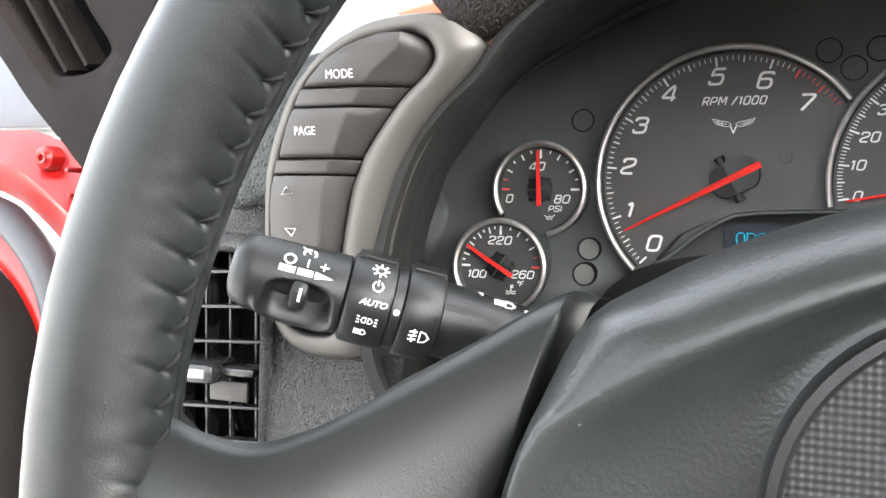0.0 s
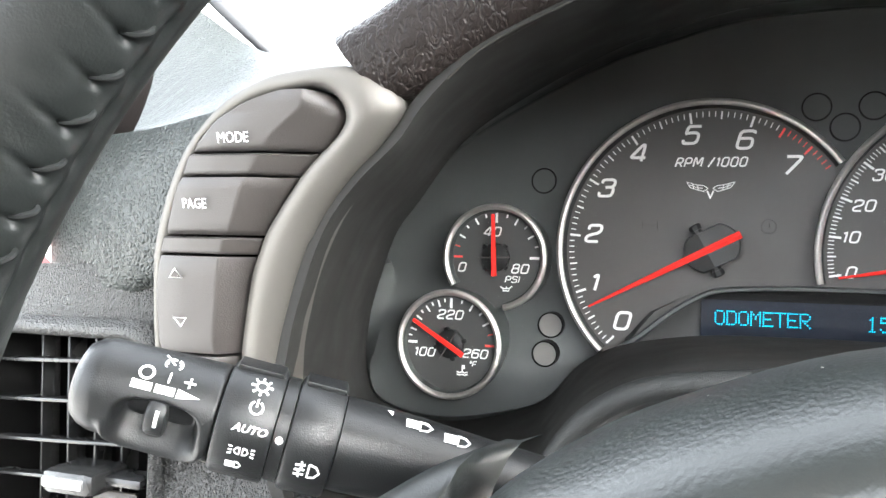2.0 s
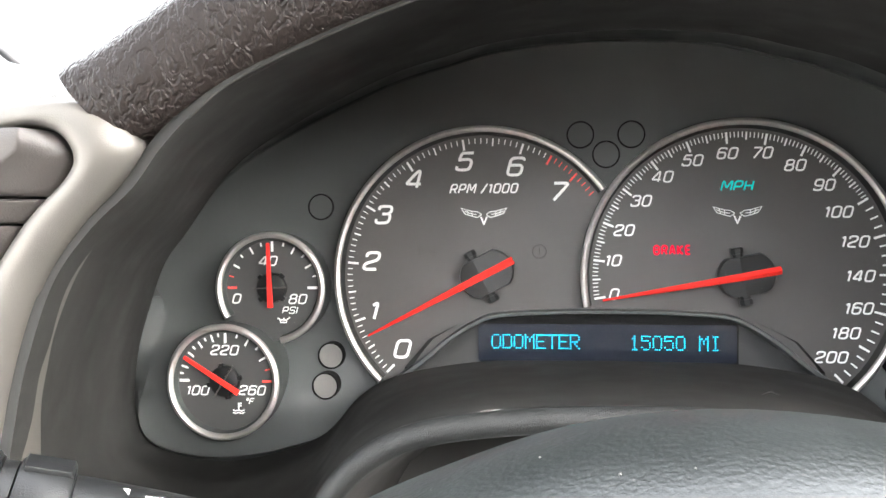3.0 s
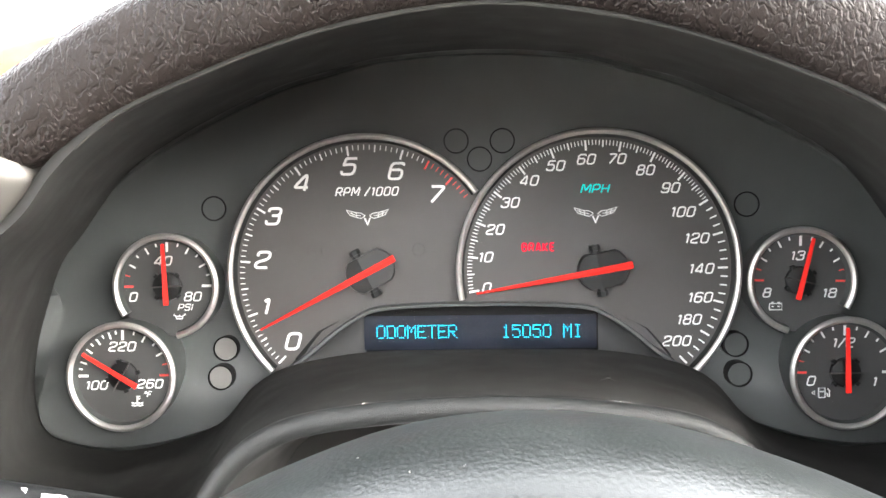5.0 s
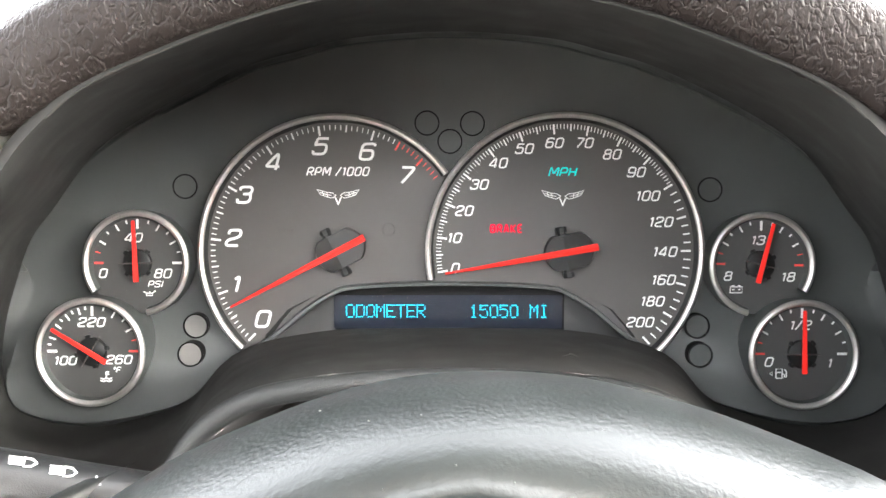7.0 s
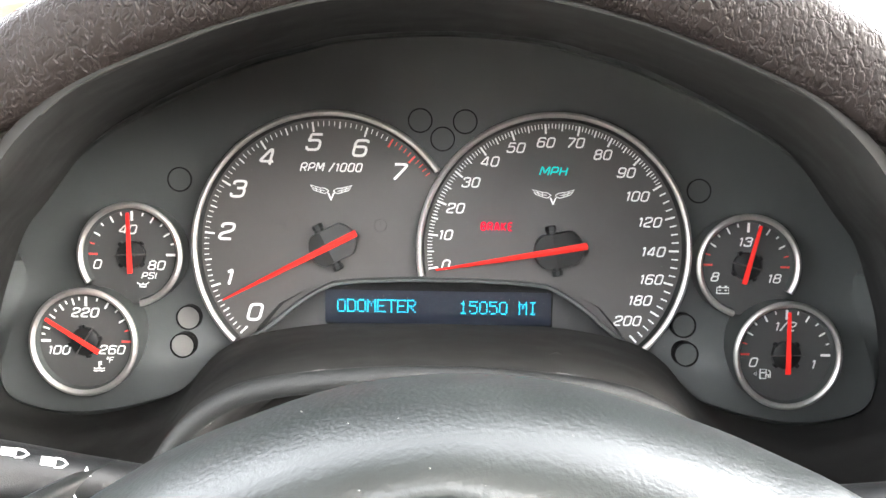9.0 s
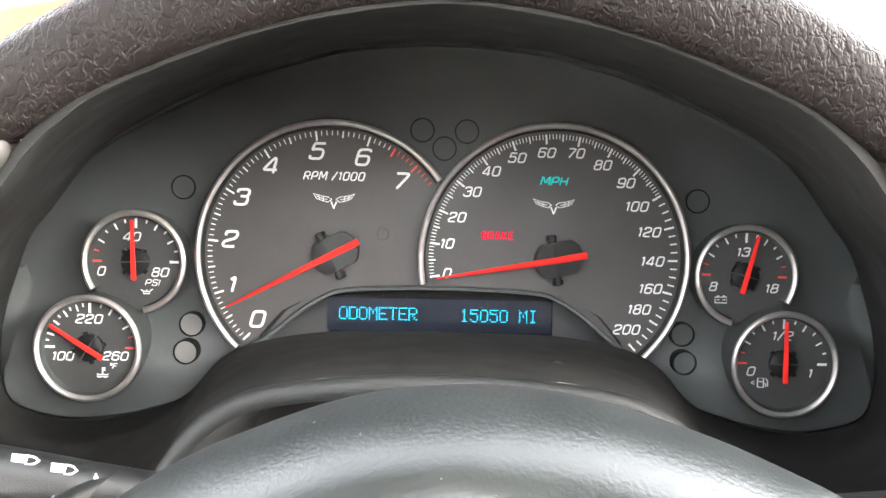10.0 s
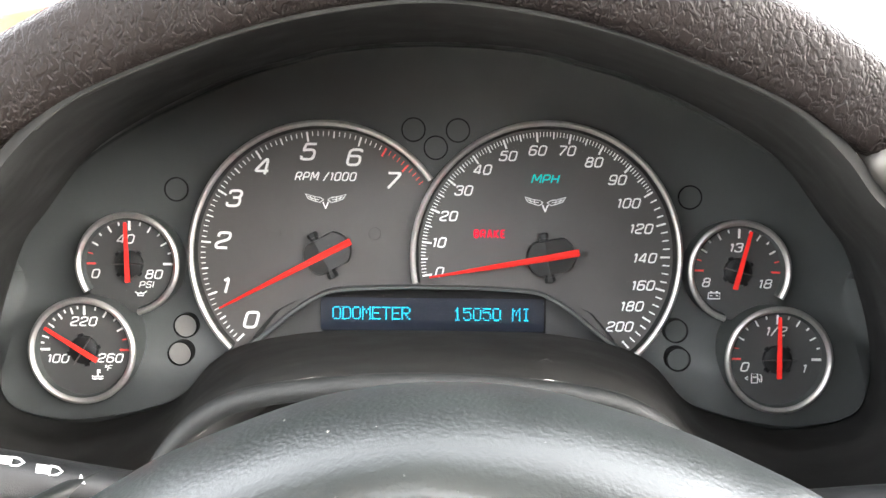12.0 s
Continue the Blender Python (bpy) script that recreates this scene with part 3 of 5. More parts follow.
oil = small_dial("oil_pressure_gauge", "small black oil pressure dial with chrome ring", -135.3, 1.0, -27.0, 23.0, -78, 214, 0, 92.0,
                 (("40", -137.0, -16.0, 4.2), ("0", -150.4, -31.5, 4.2), ("80", -124.5, -31.6, 4.2), ("PSI", -127.8, -36.2, 3.0)), True, False)
strokes(oil, -130.5, 1.0, -40.0, [[(-2.6, 0.6), (-1.4, -0.2), (1.2, -0.2), (2.6, 0.9)], [(-1.4, -0.2), (-1.4, -1.2), (1.2, -1.2), (1.2, -0.2)], [(0, -0.2), (0, 0.6)]])
temp = small_dial("temperature_gauge", "small black coolant temperature dial with chrome ring", -152.0, -8.0, -64.0, 23.3, 0, 360, 0, 148.0,
                  (("220", -152.2, -51.6, 4.2), ("100", -163.6, -68.0, 4.0), ("260", -140.8, -67.6, 4.0), ("\u00b0F", -141.8, -72.0, 2.6)), False, True, 10)
strokes(temp, -146.5, -8.0, -75.0, [[(0, -0.4), (0, 2.2)], [(0, 2.0), (1.2, 2.0)], [(0, 1.1), (1.2, 1.1)], [(-2.4, -0.6), (-1.2, -1.0), (0, -0.6), (1.2, -1.0), (2.4, -0.6)], [(-2.4, -1.6), (-1.2, -2.0), (0, -1.6), (1.2, -2.0), (2.4, -1.6)]])
volt = small_dial("voltage_gauge", "small black battery voltage dial with chrome ring", 134.6, 1.0, -27.8, 23.0, -32, 254, -1.0, 76.0,
                  (("13", 133.8, -17.2, 4.2), ("8", 121.0, -32.8, 4.2), ("18", 147.2, -33.2, 4.2)), True, True)
strokes(volt, 124.5, 1.0, -38.5, [[(-2.6, -1.6), (2.6, -1.6), (2.6, 1.0), (-2.6, 1.0), (-2.6, -1.6)], [(-1.8, 1.5), (-0.8, 1.5)], [(0.8, 1.5), (1.8, 1.5)], [(-1.8, -0.2), (-0.8, -0.2)], [(0.8, -0.2), (1.8, -0.2)]])
fuel = small_dial("fuel_gauge", "small black fuel level dial with chrome ring", 149.6, -8.0, -65.3, 23.5, 0, 360, 0, 91.0,
                  (("1/2", 149.2, -53.0, 4.2), ("0", 136.0, -68.8, 4.2), ("1", 162.0, -69.3, 4.2)), True, False)
strokes(fuel, 140.4, -8.0, -73.8, [[(-1.4, -2.0), (1.2, -2.0), (1.2, 2.0), (-1.4, 2.0), (-1.4, -2.0)], [(-0.9, 0.5), (0.7, 0.5)], [(1.2, -0.2), (2.2, -0.4), (2.2, -1.6), (3.0, -1.6), (3.0, 0.8), (2.2, 1.8)], [(-4.2, 0), (-3.0, 0.8), (-3.0, -0.8), (-4.2, 0)]])

# warning lamp lenses in the plate
for x, z, mat in ((-10.2, 34.4, PLATE), (10.0, 34.2, PLATE), (0, 26.3, PLATE), (-118, 6.3, PLATE), (116.1, 4.9, PLATE),
                  (-113.5, -55.9, DOT), (-116.6, -68.9, DOT), (110.6, -56.1, PLATE), (112.4, -69.4, PLATE)):
    lamp = thing("warning_lamp", "unlit round grey warning lamp lens in the black plate", "warning lamp", "warning lamps")
    bm = bmesh.new()
    near = (371 + plate_y(x, z)) / 384
    x, z = x * near, z * near
    d, lift = (plate_y(x, z) - 2.4, 1.0) if z < -40 else (plate_y(x, z), 0.5)
    turned(bm, x, z, [(0.01, d - 0.35), (4.9, d - 0.3), (5.0, d + 5)], n=32)
    part("lens", bm, mat, lamp)
    bm = bmesh.new()
    turned(bm, x, z, [(4.85, d + 0.6), (4.9, d - lift), (5.55, d - lift), (5.7, d + 7)], n=32)
    part("rim", bm, BLACK, lamp)

# odometer display in its arched recess
disp = thing("odometer_display", "dark odometer display with glowing cyan dot letters", "display")
outer = [Vector((x, -4.5, z)) for x, z in ARCH]
outer = catmull(outer, 4)
inner = [Vector((p.x * 0.984, -4.5, p.z - 1.3)) for p in outer]
deep = [Vector((p.x * 0.975, 9.0, p.z - 1.7)) for p in outer]
bm = bmesh.new()
grid(bm, [[p + Vector((0, 5, 0.2)) for p in outer], [p + Vector((0, 0.8, 0)) for p in outer], [p + Vector((0, 0, -0.5)) for p in outer], inner, [p + Vector((0, 1, -0.3)) for p in inner], deep])
part("arch", bm, PLATE, disp, "black arched surround")
bm = bmesh.new()
prism(bm, [(p.x, p.z) for p in deep] + [(82, -70), (-82, -70)], 9.0, 10.0)
part("recess_back", bm, BLACK, disp)
for s in (1, -1):
    bm = bmesh.new()
    grid(bm, [[(s * x, y, z) for x, z in ((x0, -39.5), (x0 + 0.6 * (x1 - x0), -47.0), (x1, -58.5))] + [(s * (x1 - 2), y, -64)] for x0, x1, y in ((50.6, 50.6, 7.8), (52.0, 60, 6.6), (54.5, 76, 2.0), (55, 80, -2.0))])
    part("cheek", bm, DRUM, disp, "sloping black cheek beside the screen")
bm = bmesh.new()
prism(bm, rounded(-51.2, 49.6, -56.4, -41.6, 0.8), 6.0, 9.0)
part("screen", bm, LCD, disp, "dark blue-black display glass")


# clear cover over the dials
dome = lambda p, t: Vector((p.x * t, 0, 50 + (p.z - 50) * t))
bm = bmesh.new()
rows = []
for t in (0.965, 0.93, 0.88, 0.8, 0.7, 0.6, 0.5, 0.4, 0.3, 0.2, 0.1, 0.02):
    rows.append([q + Vector((0, -13.5 - 0.05 * (q.z + 15) - 0.00055 * q.x * q.x, 0)) for q in (dome(p, t) for p in middle)])
vs = grid(bm, rows, True)
bm.faces.new(vs[-1])
cover = solo("cluster_lens", bm, LENS, "clear curved plastic lens over the dials", "dash lens", kind="structure", smooth=60)
cover.visible_shadow = False
GLYPH = {"O": (14, 17, 17, 17, 17, 17, 14), "D": (30, 17, 17, 17, 17, 17, 30), "M": (17, 27, 21, 21, 17, 17, 17), "E": (31, 16, 16, 30, 16, 16, 31), "T": (31, 4, 4, 4, 4, 4, 4),
         "R": (30, 17, 17, 30, 20, 18, 17), "1": (4, 12, 4, 4, 4, 4, 14), "5": (31, 16, 30, 1, 1, 17, 14), "0": (14, 17, 17, 17, 17, 17, 14), "I": (14, 4, 4, 4, 4, 4, 14)}


def dot_letters(words, x0, z0, wide, high, pitch, y, ob):
    """Letters of the display, each of small glowing dots; x0 is the left edge, z0 the middle."""
    for k, ch in enumerate(words):
        if ch == " ":
            continue
        bm = bmesh.new()
        for r, bits in enumerate(GLYPH[ch]):
            for c in range(5):
                if bits >> (4 - c) & 1:
                    cx, cz = x0 + k * pitch + c * wide / 4, z0 + high / 2 - r * high / 6
                    block(bm, cx - 0.22, cx + 0.22, y - 0.1, y, cz - 0.2, cz + 0.2)
        part("lit_letter", bm, CYAN, ob, smooth=0)


dot_letters("ODOMETER", -45.6, -48.6, 3.3, 5.2, 4.46, 5.9, disp)
dot_letters("15050 MI", 9.0, -48.8, 3.1, 5.2, 4.42, 5.9, disp)

# ---- hood over the dials ----
ARCHWAY = [(-121.5, -147, 15.0), (-114, -146, 18.5), (-98, -143, 29.2), (-77, -140, 40), (-54.5, -139, 48.6), (-30, -138, 55.2), (0, -138, 58.2)]
arch = catmull([Vector(p) for p in ARCHWAY] + [Vector((-p[0], p[1], p[2])) for p in ARCHWAY[-2::-1]], 10)
SECTION = [(3, 16), (0.5, 8), (-0.8, 2), (0.0, -2.5), (3.0, -5.5), (9, -8), (15, -8.8), (19.5, -7.8), (22.8, -4.8), (24.8, 1), (25.6, 14), (29, 50), (46, 110), (56, 170), (40, 300)]
rows = []
for i, p in enumerate(arch):
    ahead = (arch[min(i + 1, len(arch) - 1)] - arch[max(i - 1, 0)]).normalized()
    out = Vector((-ahead.z, 0, ahead.x)).normalized()
    end = max(0.0, 1 - min(i, len(arch) - 1 - i) / 9)
    out = (out + end * 0.9 * Vector((math.copysign(0.67, p.x), 0, 0.3))).normalized()
    wide = 0.92 + 0.25 * (1 - abs(p.x) / 122)
    rows.append([p + out * n * wide + Vector((0, d, 0)) for n, d in SECTION])
bm = bmesh.new()
vs = grid(bm, rows)
bm.faces.new(vs[0][:11]), bm.faces.new(vs[-1][:11])
hood = solo("binnacle_hood", bm, HOOD, "brown-black grained vinyl hood arching over the dials", "dash hood", kind="structure", smooth=60)

# ---- silver surrounds with buttons ----
def silver_y(z):
    return -151.0 - 0.2 * z


OUTER = [(-199, -52), (-197.6, -39.5), (-195, -24), (-189, -9.3), (-180.4, 4.1), (-168, 15), (-153.7, 21.5), (-140, 23.4), (-128, 23.2), (-121.5, 20), (-117, 13.0), (-123, 4.2), (-132.5, -5), (-142, -17),
         (-149.5, -31), (-153.5, -42), (-156.5, -52), (-158.5, -66), (-160, -80), (-164, -88), (-177.7, -90), (-191, -87), (-198, -79), (-199.5, -66)]
INNER = [(-195, -51.4), (-193.5, -37.6), (-190.5, -25), (-183.6, -9.3), (-176.8, 2.5), (-168.7, 10), (-157.6, 15.6), (-148, 17.4), (-140, 18.2), (-134, 16), (-131.8, 11), (-134.5, 6), (-145.1, -3.4), (-156.5, -17.1),
         (-160.5, -24), (-163.9, -31.5), (-169.3, -51.4), (-171, -64), (-172.5, -75), (-176, -80.5), (-182, -81.5), (-189, -80), (-193.5, -74), (-195.2, -62)]


def surround(s):
    """The silver frame left (s = 1) or right (s = -1) of the dials; towards the dials it rolls back."""
    o = catmull([Vector((s * x, silver_y(z), z)) for x, z in OUTER], 6, True)
    i = catmull([Vector((s * x, silver_y(z), z)) for x, z in INNER], 6, True)
    n = len(o)
    roll = [max(0.06, min(1.0, (k / 6 - 7.5) / 2.0, (19.5 - k / 6) / 2.0) + 0.6 * math.exp(-((k / 6 - 10) / 1.3) ** 2)) for k in range(n)]
    rows = []
    for t, level, deep in ((0.05, 10, 6), (0.0, 2.0, 2.8), (0.03, 0.6, 2.4), (0.12, -0.2, 1.8), (0.3, -0.7, 0.9), (0.5, -1.0, 0.2), (0.72, -1.0, 0.0), (0.9, -0.5, 0.2), (0.97, 0.4, 0.6), (1.0, 2.0, 1.0), (1.02, 14, 0)):
        rows.append([p.lerp(q, t) + Vector((0, level + deep * w, 0)) for p, q, w in zip(o, i, roll)])
    bm = bmesh.new()
    grid(bm, rows, True)
    return bm


frame_left = thing("button_surround", "curved silver-painted frame with four dark grey buttons", "button panel")
part("silver_frame", surround(1), SILVER, frame_left, "silver-painted curved frame", smooth=50)
bm = bmesh.new()
base = [Vector((x, silver_y(z) + 7.5, z)) for x, z in INNER]
bm.faces.new([bm.verts.new(p) for p in catmull(base, 3, True)])
part("backing", bm, BLACK, frame_left)
right = thing("button_surround", "curved silver-painted frame beside the dials", "button panel")
part("silver_frame", surround(-1), SILVER, right, smooth=50)

CREASE = [(13, -140), (6, -151), (0.6, -154.8), (-4.3, -159), (-20.2, -167), (-25.7, -169.7), (-50.5, -174.8), (-80, -177)]


def line_x(table, z):
    table = sorted(table)
    return float(np.interp(z, [a for a, _ in table], [b for _, b in table]))


LEFT_EDGE = [(-52, -194), (-37.6, -192.6), (-25, -189.6), (-9.3, -182.6), (2.5, -175.8), (10, -167.5), (15, -156.5), (16.8, -147)]
RIGHT_EDGE = [(16.8, -137), (15, -134), (11, -132.6), (6, -135.3), (-3.4, -146), (-17.1, -157.3), (-31.5, -164.7), (-51.4, -170), (-80, -174)]


def button(name, z0, z1, tilt=0.0):
    """A dark button with a flat left part and a slope falling away past its crease; z0 is its bottom, z1 its top."""
    rows = []
    n = 9
    for k in range(n + 1):
        z = z0 + (z1 - z0) * k / n
        l, r, c = line_x(LEFT_EDGE, z), line_x(RIGHT_EDGE, z), line_x(CREASE, z)
        c = min(max(c, l + 0.5 * (r - l)), r - 0.2 * (r - l))
        soft = 1.0 if k in (0, n) else 0.0
        base = silver_y(z)
        front = base - 5.0 - tilt * (k / n - 0.5)
        row = []
        for f, y in ((0, base + 10), (0, front + 1.4 + soft), (0.02, front + 0.4 + soft), (0.06, front + soft), (0.5, front + soft), (0.95, front + soft), (1.0, front + 0.1 + soft)):
            row.append((l + (c - l) * f, y, z))
        for f, y in ((0.05, front + 0.4 + soft), (0.5, front + 3.2 + soft), (0.94, front + 6.0 + soft), (1.0, front + 7.2 + soft), (1.0, base + 10)):
            row.append((c + (r - c) * f, y, z))
        rows.append(row)
    bm = bmesh.new()
    vs = grid(bm, rows)
    bm.faces.new(vs[0]), bm.faces.new(vs[-1])
    return part(name, bm, BUTTON, frame_left, smooth=50)


mode = button("mode_button", 2.4, 17.2, 1.0)
button("bar_button", -3.9, 1.6, 0.4)
page = button("page_button", -20.0, -4.6, 1.0)
button("bar_button", -25.4, -20.7, 0.4)
arrows = button("arrow_button", -54.0, -26.1, 1.0)
button("bar_button", -78.0, -54.8, 1.0)


def on_button(bm, x, z):
    lean = Matrix.Translation((x, silver_y(z) - 5.8, z)) @ Matrix.Rotation(math.atan(0.2), 4, "X")
    bm.transform(lean)
    return bm


part("lettering", on_button(lettering("MODE", 2.9, 0.0, 0.05, 0.0, 0.86), -161.2, 5.6), WHITE, mode, smooth=0)
part("lettering", on_button(lettering("PAGE", 2.9, 0.0, 0.05, 0.0, 0.82), -175.3, -11.6), WHITE, page, smooth=0)
for z, s in ((-31.0, 1), (-44.8, -1)):
    bm = bmesh.new()
    tube(bm, [Vector((-2.1, 0, -1.2 * s)), Vector((2.1, 0, -1.2 * s)), Vector((0, 0, 1.3 * s))], 0.28, 5, True)
    part("arrow_symbol", on_button(bm, -184.2, z), WHITE, arrows)

def curl(cx, cz, r, a0, a1, n=10):
    return [(cx + r * math.cos(radians(a0 + (a1 - a0) * i / n)), cz + r * math.sin(radians(a0 + (a1 - a0) * i / n))) for i in range(n + 1)]


# ---- dash to the left ----
# padded upper dash: rows along the dash, from the seam up over its edge and back to the windscreen
bm = bmesh.new()
rows = []
for x, zs, zt, yf, yb, zb in ((-460, 6, 16, -20, 60, 150), (-380, 4, 14, -40, 60, 132), (-330, 2, 14, -60, 55, 108), (-290, -4, 13, -85, 50, 83), (-262, -44, 13, -116, 50, 76), (-238, -42, 13, -130, 45, 74), (-214, -37, 13.5, -138, 20, 62),
                          (-200, -33, 15, -141, -60, 42), (-186, -31, 17.5, -142, -96, 27), (-172, 8, 20.5, -142, -112, 22), (-155, 14, 23, -140, -116, 24), (-140, 18, 25.5, -138, -114, 26)):
    rows.append([(x, yf + (26 if x < -190 else 8), zs - 3), (x, yf + 4, zs - 2), (x, yf, zs + 2), (x, yf - 1, zs + (zt - zs) * 0.35), (x, yf + 1, zs + (zt - zs) * 0.75), (x, yf + 6, zt - 2), (x, yf + 13, zt), (x, yf + 17, zt - 0.4),
                 (x, yf + 20 + (yb - yf - 20) * 0.3, zt + (zb - zt) * 0.25), (x, yf + 20 + (yb - yf - 20) * 0.7, zt + (zb - zt) * 0.68), (x, yb, zb), (x, yb + (14 if x < -190 else 2), zb - (8 if x < -190 else 1)), (x, yb + (20 if x < -190 else 3), zb - (60 if x < -205 else 2))])
cols = list(zip(*rows))
grid(bm, [catmull([Vector(p) for p in c], 5) for c in cols])
pad = solo("dash_pad", bm, PAD, "grey-green grained vinyl upper dash pad", "dashboard", kind="structure", smooth=60)
# lower dash with the vent's opening
def lower(x, z):
    return -138.0 + max(0.0, -274 - x) * 0.35 + max(0, z + 60) * 0.05 + 9.0 * min(1.0, max(0.0, (x + 206) / 14)) * min(1.0, max(0.0, (z + 108) / 14))


bm = bmesh.new()
xs = [-292, -284, -278, -272, -202.8, -198, -180, -160, -150, -120, -60, 60, 420]
zs = [-30, -42, -52, -60, -70, -88, -104, -122, -140, -150, -260, -420]
for a in range(len(xs) - 1):
    for b in range(len(zs) - 1):
        if -273 < xs[a] < -204 and zs[b] <= -52 and zs[b] > -140:
            continue
        if (xs[a] >= -160 and zs[b] > -88) or (xs[a] >= -150 and zs[b] > -104):
            continue
        q = [(xs[a], zs[b]), (xs[a + 1], zs[b]), (xs[a + 1], zs[b + 1]), (xs[a], zs[b + 1])]
        bm.faces.new([bm.verts.new((x, lower(x, z), z)) for x, z in q])
bmesh.ops.remove_doubles(bm, verts=bm.verts[:], dist=0.01)
low = solo("lower_dash", bm, PANEL, "grey pebble-grained plastic lower dash panel", "dashboard", kind="structure", smooth=60)

strokes(low, -186.6, lower(-186.6, -120), -120, [curl(0, 0, 1.6, 20, 200, 8), curl(2.2, 1.2, 0.9, 0, 360, 10), *[[(2.2 + 1.3 * math.cos(radians(q)), 1.2 + 1.3 * math.sin(radians(q))), (2.2 + 1.9 * math.cos(radians(q)), 1.2 + 1.9 * math.sin(radians(q)))] for q in range(0, 360, 60)]], 0.2)
strokes(low, -177.6, lower(-178, -118.5), -118.5, [curl(0, -1.2, 2.4, 40, 150, 8)], 0.35)
vent = thing("air_vent", "black dashboard air vent with slats and a silver tab", "air vent")
o = [Vector((x, 0, z)) for x, z in rounded(-272, -202.8, -140, -52, 9)]
bm = bmesh.new()
put = lambda c, d, g: [Vector((-237.4 + (p.x + 237.4) * g, lower(p.x, p.z) + d, -96 + (p.z + 96) * g)) for p in c]
grid(bm, [put(o, 1, 1.12), put(o, -1.5, 1.07), put(o, -2.0, 1.03), put(o, -0.5, 0.99), put(o, 2.0, 0.975)], True)
part("frame", bm, PANEL, vent, smooth=60)
# throat and back are near black, so their colour holds the recess's shade
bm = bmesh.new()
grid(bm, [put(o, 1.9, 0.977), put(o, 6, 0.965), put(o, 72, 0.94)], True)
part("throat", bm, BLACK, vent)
bm = bmesh.new()
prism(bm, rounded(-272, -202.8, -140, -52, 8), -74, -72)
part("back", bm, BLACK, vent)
for z in (-61, -74, -87.2, -99, -111.8, -124.6):
    bm = bmesh.new()
    block(bm, -271, -204, -132, -126.5, z - 0.65, z + 0.65, 0.5, Matrix.Translation((-228, 0, z)) @ Matrix.Rotation(radians(-2.4), 4, "Y") @ Matrix.Translation((228, 0, -z)))
    part("slat", bm, VENT, vent)
for x in (-260, -248.5, -237, -226, -214.5):
    bm = bmesh.new()
    block(bm, x - 0.6, x + 0.6, -122, -114, -138, -54, 0.35)
    part("vane", bm, VENT, vent)
bm = bmesh.new()
block(bm, -240, -219, -143, -124, -101.6, -93.4, 3.2)
block(bm, -222, -206, -137, -126, -98.6, -95.4, 1.2)
tab = part("tab", bm, VENT, vent)
bm = bmesh.new()
block(bm, -238.2, -222.4, -143.7, -141.5, -99.0, -95.6, 0.8)
part("tab_inlay", bm, material("polished_silver", (0.35, 0.35, 0.345), 0.35, 0.5), tab, "silver inlay")
bm = bmesh.new()
block(bm, -229, -212.5, -131, -129.5, -109.4, -102.0, 0.4)
part("tag", bm, BUTTON, vent, "pale grey plastic tag")

# ---- column stalk ----
A = Vector((-172.5, -198.0, -54.0))
AX = Vector((1, 0.5, -0.29)).normalized()
EYE = Vector((-43, -356, -28))
mid = A + AX * 45
N0 = (EYE - mid) - AX * (EYE - mid).dot(AX)
N0.normalize()
B0 = AX.cross(N0)
B0 = B0 if B0.z > 0 else -B0
A = A + B0 * 1.3


def on_stalk(u, v, r):
    """The place u along the stalk and v round it, both in millimetres, at the radius r."""
    return A + AX * u + (N0 * math.cos(v / r) + B0 * math.sin(v / r)) * r


def stalk_body(profile, n=40):
    bm = bmesh.new()
    vs = grid(bm, [[on_stalk(u, r * math.tau * k / n, r) for k in range(n)] for u, r in profile], True)
    bm.faces.new(vs[0]), bm.faces.new(vs[-1])
    return bm


stalk = thing("column_stalk", "black indicator and light stalk with white symbols", "stalk")
def ridge(bm, u0, u1, r, v, wide=7.0, high=1.1):
    """The raised flat that crowns a turning ring."""
    rows = []
    for u, g in ((u0, 0.0), (u0 + 0.5, 1.0), (u1 - 0.5, 1.0), (u1, 0.0)):
        rows.append([on_stalk(u, v + wide * f, r) + (on_stalk(u, v + wide * f, r + 1) - on_stalk(u, v + wide * f, r)) * (h * g) for f, h in ((-0.62, -0.3), (-0.5, 0.6 * high), (-0.4, high), (0.4, high), (0.5, 0.6 * high), (0.62, -0.3))])
    grid(bm, rows)
    return bm


# the knob's hollow for the thumb slider is pressed into its mesh
bm = bmesh.new()
n = 160
HU, HV = 19.0, -7.2
rows = []
for u, r in [(-1.0, 3), (-0.7, 6), (0.2, 8.2), (2, 9.6), (4, 10.3)] + [(5 + 0.4 * k, 10.5 + 0.01 * k) for k in range(65)] + [(31.0, 10.9), (31.2, 10.3)]:
    row = []
    for k in range(n):
        v = r * math.tau * (k / n - 0.5)
        d = max(abs((u - HU) / 9.3) ** 3 + abs((v - HV) / 6.6) ** 3, 1e-6) ** (1 / 3)
        cut = 6.0 * (lambda q: q * q * (3 - 2 * q))(min(1.0, max(0.0, (1.06 - d) / 0.26)))
        lip_up = 1.5 * math.exp(-((d - 1.17) / 0.12) ** 2) * min(1.0, max(0.0, (HV - v) / 4))
        row.append(A + AX * u + (on_stalk(u, v, r) - A - AX * u) * ((r - cut + lip_up) / r))
    rows.append(row)
vs = grid(bm, rows, True)
bm.faces.new(vs[0]), bm.faces.new(vs[-1])
knob = part("knob", bm, STALK, stalk, smooth=50)
bm = ridge(stalk_body([(31.4, 11.2), (31.7, 12.2), (32.6, 12.7), (43.0, 12.9), (43.8, 12.5), (44.0, 11.2)]), 32.2, 43.4, 12.7, 16.5)
light_ring = part("light_ring", bm, STALK, stalk)
